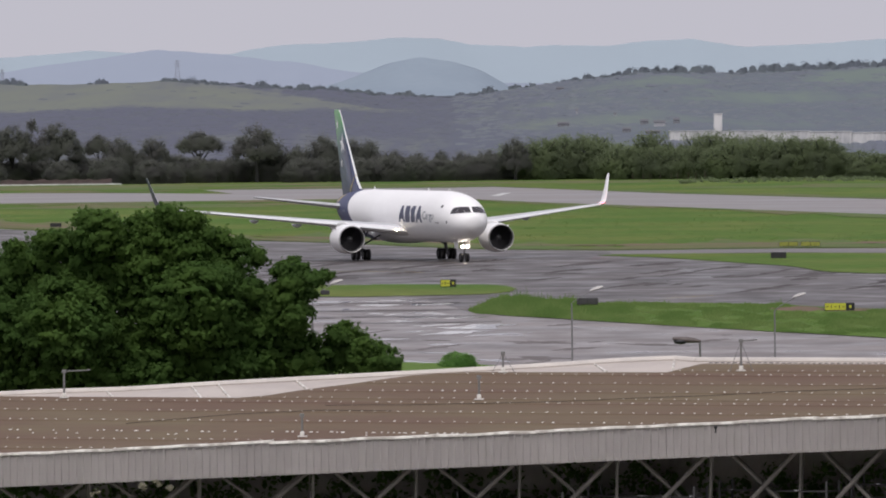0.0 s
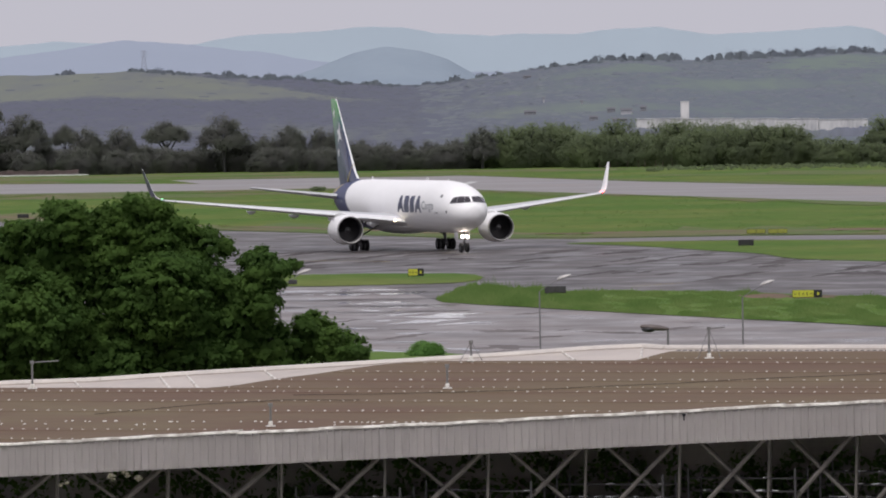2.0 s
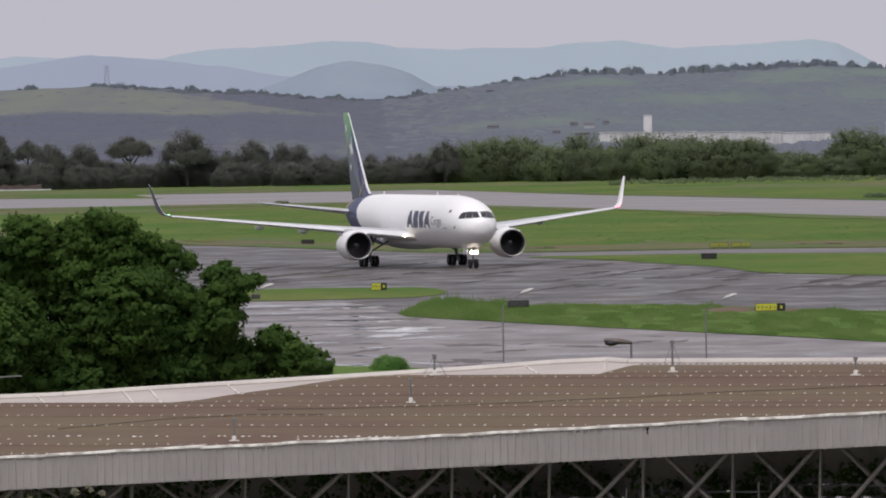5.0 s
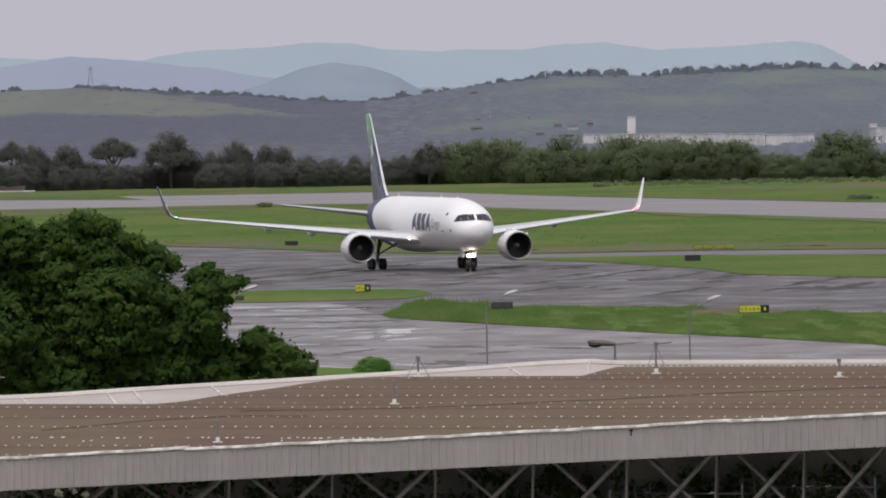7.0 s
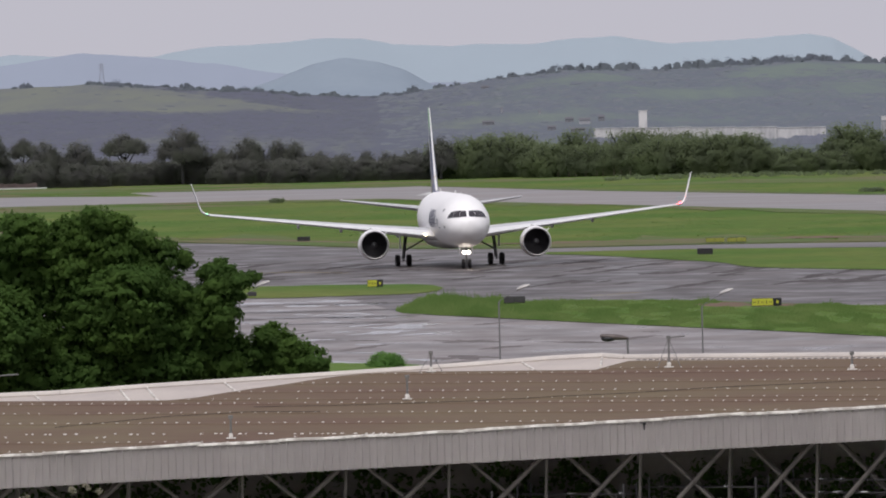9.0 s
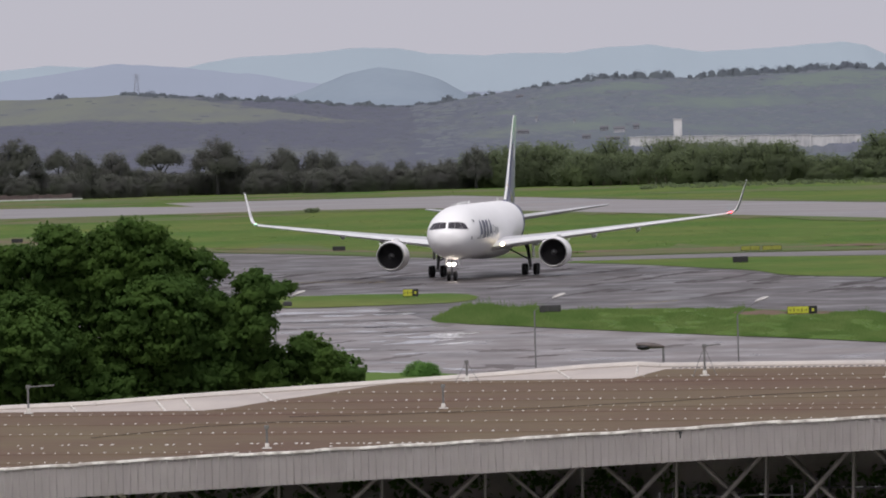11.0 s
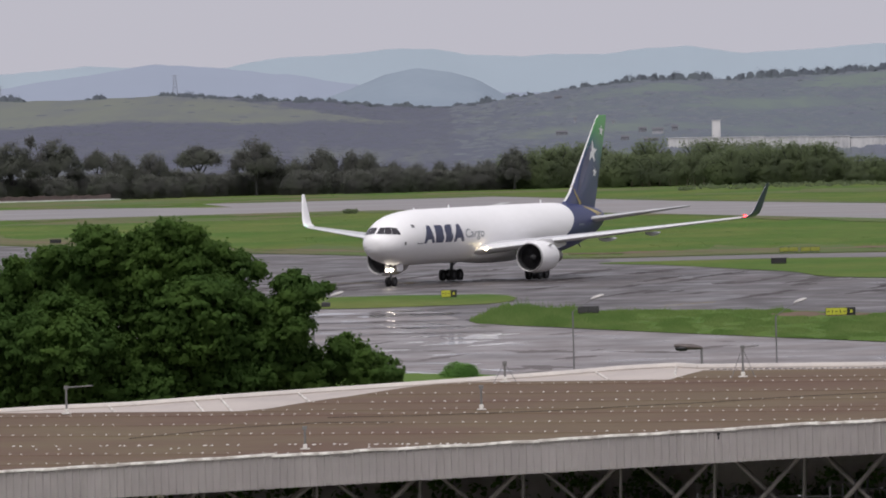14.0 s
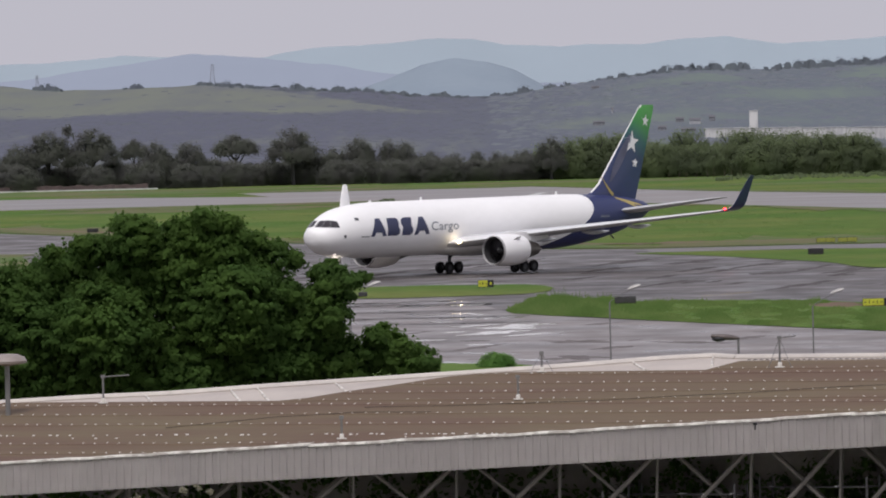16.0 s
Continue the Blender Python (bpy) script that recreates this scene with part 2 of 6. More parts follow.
# mountain base colours carry the distance haze, paler with each range
M_MOUNT = mat("haze_blue_mountain", (0.236, 0.283, 0.336), 1.0, vary=0.05, scale=0.02, second=(0.252, 0.3, 0.35), spec=0.0, detail=8)
M_MOUNT_FAR = mat("haze_pale_mountain", (0.31, 0.365, 0.413), 1.0, vary=0.04, scale=0.003, second=(0.322, 0.378, 0.424), spec=0.0)
M_MOUNT_NEAR = mat("haze_pale_ridge", (0.277, 0.312, 0.382), 1.0, vary=0.04, scale=0.003, second=(0.288, 0.324, 0.392), spec=0.0)
# far walls and roofs: haze dulls their base colours; the wall mottling is their own
M_WHITEWALL = mat("hazed_mottled_white_wall", (0.55, 0.545, 0.54), 0.8, vary=0.25, scale=0.4, second=(0.31, 0.31, 0.325), stretch=(1.5, 1, 0.4), low=0.42, high=0.7)
M_HAZE_WALL = mat("hazy_white_house_wall", (0.36, 0.365, 0.385), 0.8, vary=0.15, scale=0.6)
M_HOUSE_ROOF = mat("hazy_tile_roof", (0.15, 0.15, 0.165), 0.9, vary=0.1, scale=0.6, spec=0.05)
M_HOUSE = mat("hazy_pale_house_wall", (0.185, 0.188, 0.205), 0.8, vary=0.15, scale=0.6)
M_JOINT = mat("pale_joint_sealant", (0.3, 0.285, 0.29), 0.4, vary=0.3, scale=0.6)
# steel colour lifted towards the sky to imitate haze over the pylons
M_PYLON = mat("haze_paled_pylon_steel", (0.25, 0.262, 0.3), 0.8)
M_FENCE = mat("rusty_red_fence", (0.11, 0.078, 0.075), 0.8, vary=0.4, scale=1.0)
M_WHITE = mat("white_aircraft_paint", (0.88, 0.87, 0.865), 0.38, vary=0.05, scale=0.25, second=(0.83, 0.82, 0.815), stretch=(0.4, 1, 1))
M_GREYPAINT = mat("light_grey_wing_paint", (0.56, 0.56, 0.57), 0.35, vary=0.1, scale=0.4, second=(0.48, 0.48, 0.5))
M_WING_LE = mat("bare_metal_leading_edge", (0.86, 0.86, 0.86), 0.35, metal=0.3, vary=0.08, scale=1.0)
M_NAVY = mat("navy_blue_paint", (0.02, 0.03, 0.115), 0.3, vary=0.12, scale=0.4)
M_LOGO = mat("slate_blue_lettering", (0.035, 0.042, 0.1), 0.4, vary=0.1, scale=1.0)
M_LOGO_GREY = mat("grey_lettering", (0.2, 0.22, 0.25), 0.45)
M_GLASS = mat("dark_cockpit_glass", (0.045, 0.04, 0.046), 0.12, vary=0.1, scale=1.0)
M_TYRE = mat("rubber_tyre", (0.016, 0.015, 0.016), 0.8, vary=0.3, scale=3.0)
M_RIM = mat("wheel_rim", (0.07, 0.068, 0.07), 0.6, metal=0.2)
M_STRUT = mat("landing_gear_steel", (0.13, 0.13, 0.135), 0.4, metal=0.3, vary=0.2, scale=2.0)
M_FAN = mat("dark_fan_blades", (0.045, 0.043, 0.046), 0.4, metal=0.3)
M_DUCT = mat("inlet_duct_liner", (0.05, 0.05, 0.053), 0.5)
M_LIP = mat("dull_metal_inlet_lip", (0.4, 0.39, 0.385), 0.5, metal=0.4)
M_HOT = mat("exhaust_nozzle_metal", (0.2, 0.18, 0.165), 0.4, metal=0.8, vary=0.2, scale=2.0)
M_STAR = mat("white_star_paint", (0.8, 0.8, 0.8), 0.35)
M_GOLD = mat("golden_ribbon_paint", (0.42, 0.33, 0.1), 0.4)
M_SLATE = mat("slate_swoosh_paint", (0.1, 0.105, 0.17), 0.35, vary=0.3, scale=0.8)
M_GRILLE = mat("dark_panel_gap", (0.1, 0.1, 0.11), 0.5)
M_LIGHT = glow("landing_light_lens", (1.0, 0.88, 0.72), 16.0)
M_LIGHT_WARM = glow("wing_root_light_lens", (1.0, 0.8, 0.45), 18.0)
M_RED = glow("red_navigation_lens", (1.0, 0.0015, 0.005), 220.0)
M_GREEN = glow("green_navigation_lens", (0.25, 1.0, 0.4), 4.0)


def paint_split(name):
    """White livery that turns navy behind a curved line across the rear fuselage."""
    m = mat(name, (0.92, 0.91, 0.905), 0.42, vary=0.06, scale=0.25, second=(0.87, 0.86, 0.855), stretch=(0.4, 1, 1))
    nt = m.node_tree
    b = nt.nodes["Principled BSDF"]
    old = b.inputs["Base Color"].links[0].from_socket
    tc = nt.nodes.new("ShaderNodeTexCoord")
    sx = nt.nodes.new("ShaderNodeSeparateXYZ")
    nt.links.new(tc.outputs["Object"], sx.inputs["Vector"])

    def calc(op, a, c):
        n = nt.nodes.new("ShaderNodeMath")
        n.operation = op
        for i, v in enumerate((a, c)):
            if isinstance(v, (int, float)):
                n.inputs[i].default_value = v
            else:
                nt.links.new(v, n.inputs[i])
        return n.outputs[0]
    d = calc("SUBTRACT", 6.4, sx.outputs["Z"])
    edge = calc("ADD", calc("MULTIPLY", calc("MULTIPLY", d, d), 0.475), -14.6)
    behind = calc("LESS_THAN", sx.outputs["X"], edge)
    mx = nt.nodes.new("ShaderNodeMix")
    mx.data_type = "RGBA"
    mx.inputs["B"].default_value = (0.02, 0.03, 0.115, 1)
    nt.links.new(behind, mx.inputs["Factor"])
    nt.links.new(old, mx.inputs["A"])
    nt.links.new(mx.outputs["Result"], b.inputs["Base Color"])
    return m


def fin_paint(name):
    """Tail livery: green at the top, fading into navy below."""
    m = mat(name, (0.02, 0.03, 0.115), 0.3, vary=0.1, scale=0.4)
    nt = m.node_tree
    b = nt.nodes["Principled BSDF"]
    tc = nt.nodes.new("ShaderNodeTexCoord")
    sx = nt.nodes.new("ShaderNodeSeparateXYZ")
    nt.links.new(tc.outputs["Object"], sx.inputs["Vector"])
    ad = nt.nodes.new("ShaderNodeMath")
    ad.operation = "MULTIPLY_ADD"
    ad.inputs[1].default_value = -0.55
    nt.links.new(sx.outputs["X"], ad.inputs[0])
    nt.links.new(sx.outputs["Z"], ad.inputs[2])
    cr = nt.nodes.new("ShaderNodeValToRGB")
    mr = nt.nodes.new("ShaderNodeMapRange")
    mr.inputs["From Min"].default_value = 18.0
    mr.inputs["From Max"].default_value = 29.5
    nt.links.new(ad.outputs[0], mr.inputs["Value"])
    nt.links.new(mr.outputs["Result"], cr.inputs["Fac"])
    e = cr.color_ramp.elements
    e[0].position, e[0].color = 0.0, (0.02, 0.03, 0.115, 1)
    e[1].position, e[1].color = 1.0, (0.06, 0.33, 0.045, 1)
    for p, c in ((0.5, (0.012, 0.035, 0.1, 1)), (0.68, (0.01, 0.1, 0.09, 1)), (0.82, (0.03, 0.24, 0.035, 1))):
        k = e.new(p)
        k.color = c
    nt.links.new(cr.outputs["Color"], b.inputs["Base Color"])
    return m


M_FUSE = paint_split("white_and_navy_fuselage_paint")
M_FIN = fin_paint("green_to_navy_fin_paint")
for m in (M_NAVY, M_FIN):
    gloss = m.node_tree.nodes["Principled BSDF"].inputs
    gloss["Coat Weight"].default_value = 0.4
    gloss["Coat Roughness"].default_value = 0.12


# ---- mesh helpers ----
def finish(name, bm, materials, smooth=False):
    me = bpy.data.meshes.new(name)
    bm.normal_update()
    bm.to_mesh(me)
    bm.free()
    for m in (materials if isinstance(materials, (list, tuple)) else [materials]):
        me.materials.append(m)
    if smooth:
        me.shade_smooth()
        me.set_sharp_from_angle(angle=radians(40))
    return me


def part(name, bm, material, parent=None, label="", smooth=False):
    ob = new(name, finish(name, bm, material, smooth))
    ob.parent = parent
    if label:
        ob["label"] = label
    return ob


def thing(name, label, category, group="", at=None):
    e = new(name)
    e.empty_display_size = 0.2
    if at is not None:
        e.matrix_basis = at
    return tagged(e, label, category, group)


def box(bm, lo, hi, m=None, bevel=0.0):
    c = [(a + b) / 2 for a, b in zip(lo, hi)]
    s = [abs(b - a) for a, b in zip(lo, hi)]
    mm = Matrix.Translation(c) @ Matrix.Diagonal((*s, 1))
    r = bmesh.ops.create_cube(bm, size=1, matrix=(m @ mm) if m else mm)
    if bevel:
        edges = {e for v in r["verts"] for e in v.link_edges}
        bmesh.ops.bevel(bm, geom=list(edges), offset=bevel, segments=1, affect="EDGES")
    return bm


def tube(bm, a, b, r1, r2=None, sides=8):
    a, b = Vector(a), Vector(b)
    d = b - a
    m = Matrix.Translation((a + b) / 2) @ d.to_track_quat("Z", "Y").to_matrix().to_4x4()
    bmesh.ops.create_cone(bm, cap_ends=True, segments=sides, radius1=r1, radius2=r1 if r2 is None else r2, depth=d.length, matrix=m)
    return bm


def lathe(bm, profile, m=None, sides=32, close=False):
    """Turn (along x, radius) pairs round the x axis."""
    rings = []
    for x, r in profile:
        rings.append([bm.verts.new((m or Matrix()) @ Vector((x, r * math.cos(2 * math.pi * k / sides), r * math.sin(2 * math.pi * k / sides)))) for k in range(sides)])
    for a, b in zip(rings, rings[1:]):
        for k in range(sides):
            bm.faces.new((a[k], a[(k + 1) % sides], b[(k + 1) % sides], b[k]))
    if close:
        bm.faces.new(rings[0][::-1])
        bm.faces.new(rings[-1])
    return bm


def loft(bm, rings, caps=True):
    vs = [[bm.verts.new(p) for p in ring] for ring in rings]
    n = len(vs[0])
    for a, b in zip(vs, vs[1:]):
        for k in range(n):
            bm.faces.new((a[k], a[(k + 1) % n], b[(k + 1) % n], b[k]))
    if caps:
        bm.faces.new(vs[0][::-1])
        bm.faces.new(vs[-1])
    bmesh.ops.recalc_face_normals(bm, faces=bm.faces[:])
    return bm


def sheet(name, points, z, material, label, category, kind="structure", rows=1):
    """A flat area of ground, fanned out from its outline."""
    bm = bmesh.new()
    bm.faces.new([bm.verts.new((x, y, z)) for x, y in points])
    bmesh.ops.recalc_face_normals(bm, faces=bm.faces[:])
    if bm.faces[:][0].normal.z < 0:
        bmesh.ops.reverse_faces(bm, faces=bm.faces[:])
    bmesh.ops.triangulate(bm, faces=bm.faces[:])
    return tagged(part(name, bm, material), label, category, "", kind)


def smooth_outline(points, steps=5):
    """A closed Catmull-Rom curve through the corners."""
    out = []
    n = len(points)
    for i in range(n):
        p0, p1, p2, p3 = (Vector(points[(i + k - 1) % n]) for k in range(4))
        for s in range(steps):
            t = s / steps
            out.append(tuple(0.5 * (2 * p1 + (p2 - p0) * t + (2 * p0 - 5 * p1 + 4 * p2 - p3) * t * t + (3 * p1 - p0 - 3 * p2 + p3) * t ** 3)))
    return out


def clump_mesh(verts, faces, c, rx, rz, rng, leaves=26, size=0.45, flat=0.6, out=None, soft=None):
    """A ragged clump: small tilted leaf quads spread through an ellipsoid, thicker at its skin.
    soft, a list: takes each leaf's shading direction, that of the clump's rounded form."""
    for _ in range(leaves):
        d = Vector((rng.gauss(0, 1), rng.gauss(0, 1), rng.gauss(0, 1))).normalized() * (rng.random() ** 0.4)
        if soft is not None and rng.random() < 0.3:
            d *= rng.uniform(1.0, 1.6)
        p = Vector((c[0] + d.x * rx, c[1] + d.y * rx, c[2] + d.z * rz))
        n = (d * (1.0 if out is None else 0.45) + (out or Vector()) + Vector((rng.uniform(-.6, .6), rng.uniform(-.6, .6), rng.uniform(-.3, .8)))).normalized()
        u = n.orthogonal().normalized()
        w = n.cross(u)
        a = rng.uniform(0, 6.283)
        u, w = u * math.cos(a) + w * math.sin(a), w * math.cos(a) - u * math.sin(a)
        s = size * rng.uniform(0.6, 1.3)
        i = len(verts)
        verts += [p - u * s - w * s * flat * .4, p + w * s * flat * -.8, p + u * s - w * s * flat * .2, p + w * s * flat]
        faces.append((i, i + 1, i + 2, i + 3))
        if soft is not None:
            soft.append((n * 0.16 + d * 0.34 + (out or Vector()) * 0.9 + Vector((0, -0.06, 0.1))).normalized())


def leaf_object(name, verts, faces, material, soft=None):
    me = bpy.data.meshes.new(name)
    me.from_pydata([tuple(v) for v in verts], [], faces)
    me.materials.append(material)
    if soft:
        me.shade_smooth()
        me.normals_split_custom_set([n for n, f in zip(soft, faces) for _ in f])
    return new(name, me)


# ---- ground ----
bm = bmesh.new()
bmesh.ops.create_grid(bm, x_segments=12, y_segments=20, size=1, matrix=Matrix.Translation((0, 2400, 0)) @ Matrix.Diagonal((900, 2600, 1, 1)))
tagged(part("ground", bm, M_GRASS), "green grass airfield ground reaching the hills", "ground", "", "structure")

sheet("road_apron", [(-140, 380), (140, 380), (140, 1060), (52.6, 1092), (36.7, 1101), (17.6, 1099), (5.2, 1113), (-5.2, 1147), (-13.1, 1176), (-25, 1210), (-55.2, 1325), (-140, 1640)], 0.02, M_TAXI,
      "dark wet asphalt taxiway with tyre streaks", "taxiway")
sheet("pavement_apron", [(-140, 560), (80, 560), (36, 676), (19.5, 729), (12.4, 752), (4.2, 780), (1.8, 797), (-2, 850), (-12, 857), (-60, 880), (-140, 900)], 0.04, M_APRON,
      "pale wet concrete apron with rain film", "apron")
sheet("road_runway", [(-320, 1640), (-69, 1662), (-50, 1660), (-32, 1665), (-17, 1680), (3.3, 1662), (15.2, 1596), (39.6, 1486), (66, 1369), (140, 1090), (240, 1090), (180, 1250), (75.4, 1561), (38.2, 1713), (9, 1873), (3.7, 1865),
                      (-36, 1868), (-44.5, 1870), (-37, 1789), (-57.6, 1823), (-76.6, 1843), (-320, 1900)],
      0.03, M_RUNWAY, "grey damp asphalt runway", "runway")
sheet("road_link", [(17.6, 1072), (35.6, 1072), (51, 1058), (140, 990), (140, 1030), (52.6, 1090), (36.7, 1099), (17.6, 1097)], 0.05, M_LINK, "narrow paved link beside the grass", "taxiway")
# dark tyre streaks and rain puddles on the pavements
rng = random.Random(15)


def blot(name, cx, cy, rx, ry, z, material, label, category, kind="structure"):
    """An irregular flat patch."""
    k0 = rng.uniform(0, 50)
    pts = []
    for k in range(28):
        a = 2 * math.pi * k / 28
        q = 0.75 + 0.5 * noise.noise(Vector((math.cos(a) * 1.4 + k0, math.sin(a) * 1.4, 0)))
        pts.append((cx + rx * q * math.cos(a), cy + ry * q * math.sin(a)))
    return sheet(name, pts, z, material, label, category, kind)


for cx, cy, rx, ry in ((-1.2, 828, 2.6, 9), (-5.4, 824, 2.6, 5), (-9.5, 838, 2.6, 5), (-3.5, 842, 3.0, 4), (-13, 822, 2.4, 4), (-7.5, 806, 1.5, 4), (-5.5, 792, 0.9, 2.5), (-0.3, 692, 1.2, 2.2), (0.5, 772, 0.8, 2.2), (-6.4, 704, 1.4, 2.0)):
    blot("puddle", cx, cy, rx, ry, 0.046, M_PUDDLE, "shallow rain puddle on the apron", "puddle")


# slanting water films and dark damp stains, scattered over the pavements
def streak(name, cx, cy, rx, ry, slant, z, material, label, category):
    k0 = rng.uniform(0, 50)
    pts = []
    for k in range(36):
        a = 2 * math.pi * k / 36
        q = 0.7 + 0.75 * noise.noise(Vector((math.cos(a) * 2.2 + k0, math.sin(a) * 2.2, 0)))
        u = rx * max(q, 0.12) * math.cos(a)
        pts.append((cx + u, cy + ry * max(q, 0.12) * math.sin(a) + slant * u))
    return sheet(name, pts, z, material, label, category)


rng = random.Random(52)
for k in range(44):
    cy = rng.uniform(610, 850)
    cx = rng.uniform(-22, float(np.interp(cy, [610, 680, 735, 780, 800], [6, 6, 4, 2, 0])))
    r = rng.uniform(0.6, 3.2)
    streak("puddle", cx, cy, r, r * rng.uniform(0.8, 2.4), rng.uniform(-2.5, 4.0), 0.046 + 0.0002 * k, M_PUDDLE, "thin film of rain water on the concrete", "puddle")
for k in range(60):
    cy = rng.uniform(600, 850)
    cx = rng.uniform(-24, float(np.interp(cy, [610, 680, 735, 780, 800], [34, 28, 13, 3, 0])))
    r = rng.uniform(0.8, 4.0)
    streak("pavement_damp_stain", cx, cy, r, r * rng.uniform(1.0, 2.4), rng.uniform(-2.0, 4.5), 0.0405 + 0.0001 * k, M_DAMP, "dark damp stain on the concrete", "stain")
for k in range(64):
    cx, cy = rng.uniform(-22, 44), rng.uniform(885, 1050)
    if cx < 9:
        cy = rng.uniform(935, 1050)
    if cx > 26:
        cy = rng.uniform(875, 990 - 3.0 * (cx - 26))
    r = rng.uniform(1.2, 4.4)
    streak("road_damp_stain", cx, cy, r, rng.uniform(2.5, 7.5), rng.uniform(1.0, 6.5), 0.0205 + 0.0001 * k, M_DAMP_DARK, "dark rubber and damp streak on the asphalt", "stain")


# shining films of water on pavement that falls gently away
def water_film(x0, x1, y, deep, slope, material):
    bm = bmesh.new()
    rows = []
    for k in range(25):
        q = k / 24
        x = x0 + (x1 - x0) * q
        edge = math.sin(math.pi * min(max(q, 0.03), 0.97)) ** 0.4
        a = deep * edge * (0.8 + 0.5 * noise.noise(Vector((x * 0.35, y, 1.0))))
        b = deep * edge * (0.8 + 0.5 * noise.noise(Vector((x * 0.35, y, 7.0))))
        rows.append([bm.verts.new((x, y + d, 0.064 + slope * d - 0.00016 * d * d)) for d in (-a, -a / 2, 0.0, b / 2, b)])
    for p, q in zip(rows, rows[1:]):
        for k in range(4):
            bm.faces.new((p[k], q[k], q[k + 1], p[k + 1]))
    return tagged(part("puddle", bm, material, smooth=True), "shining film of water on the sloping concrete", "puddle", "", "structure")


water_film(-13.5, 1.2, 832, 4.0, -0.0042, M_FILM)
water_film(-14.5, 3.0, 804, 4.0, -0.0056, M_FILM)
water_film(-15.0, 3.6, 781, 4.0, -0.0060, M_FILM)
water_film(-9.0, 4.2, 760, 4.0, -0.0048, M_FILM)


for cx, cy, rx, ry in ((-85, 1950, 75, 70), (20, 1958, 40, 38), (88, 1830, 45, 60), (-45, 1600, 30, 40)):
    blot("ground_dry_grass", cx, cy, rx, ry, 0.026, M_DRY, "yellowed dry grass in the field", "grass")


def grass_patch(name, outline, label, blades, tall, seed, material=M_GRASS_LUSH):
    """A raised grass island with an uneven edge; the blades are one object of stuff."""
    rng = random.Random(seed)
    pts = smooth_outline(outline, 6)
    pts = [(x + rng.uniform(-.12, .12), y + rng.uniform(-1.0, 1.0)) for x, y in pts]
    sheet(name, pts, 0.06, material, label, "grass")
    if not blades:
        return
    xs, ys = [p[0] for p in pts], [p[1] for p in pts]

    def inside(x, y):
        c = False
        for (x1, y1), (x2, y2) in zip(pts, pts[1:] + pts[:1]):
            if (y1 > y) != (y2 > y) and x < (x2 - x1) * (y - y1) / (y2 - y1) + x1:
                c = not c
        return c
    verts, faces, soft = [], [], []
    tries = 0
    while len(faces) < blades and tries < blades * 8:
        tries += 1
        x, y = rng.uniform(min(xs), 44), rng.uniform(640, max(ys))
        if not inside(x, y) or ((x - 29) / 4.4) ** 2 + ((y - 789) / 17) ** 2 < rng.uniform(0.5, 1.1):
            continue
        clump = 0.35 + 1.5 * max(0.0, noise.noise(Vector((x * 0.55, y * 0.07, seed))) + 0.2)
        h = tall * clump * rng.uniform(0.25, 1.25) * (0.5 + 0.8 * math.exp(-((x - 6.5) / 5.0) ** 2))
        if rng.random() < 0.04:
            h *= 1.9
        w = rng.uniform(0.03, 0.075)
        a = rng.uniform(-0.6, 0.6)
        lean = rng.uniform(-.25, .25) * h
        dx, dy = w * math.cos(a), w * math.sin(a)
        i = len(verts)
        verts += [(x - dx, y - dy, 0.05), (x + dx, y + dy, 0.05), (x + dx * .5 + lean, y + dy * .5, h * .7), (x + lean * 1.4, y, h)]
        faces += [(i, i + 1, i + 2), (i, i + 2, i + 3)]
        soft += [Vector((rng.uniform(-.3, .3), rng.uniform(-.5, .1), 1)).normalized()] * 2
    tagged(leaf_object("grass", verts, faces, M_BLADE, soft), "tall fresh green grass tufts", "grass", "", "stuff")


grass_patch("ground_island_near", [(1.9, 797), (3.3, 825), (5.1, 845), (7.4, 840), (13.6, 822), (22, 817), (30.9, 797), (37.6, 780), (48, 760), (90, 690), (90, 560), (44, 645), (33, 687), (27.4, 706), (19.5, 730), (12.4, 754), (4.2, 781)],
            "lush green grass island between apron and taxiway", 300000, 0.4, 3)
grass_patch("ground_island_far", [(-40, 866), (-38, 925), (-10.2, 913), (-5.2, 913), (4.0, 907), (6.1, 885), (4.2, 866), (-2.5, 860), (-10.6, 860)],
            "small green grass island beside the apron", 0, 0.2, 5, M_GRASS)
grass_patch("ground_island_west", [(-140, 1185), (-58, 1168), (-51.5, 1140), (-46, 1040), (-42, 960), (-60, 945), (-140, 950)],
            "yellowed grass island beside the western taxiway", 0, 0.2, 9, M_DRY)
grass_patch("ground_wedge", [(16.8, 1062), (18.5, 1070), (35.6, 1069), (51, 1056), (90, 1020), (140, 960), (120, 830), (44.9, 931), (33, 990), (23.1, 1042)],
            "green grass wedge between taxiways", 0, 0.2, 7, M_GRASS)


# ---- hills and mountains ----
def ridge(pts, x):
    return float(np.interp(x, [p[0] for p in pts], [p[1] for p in pts]))


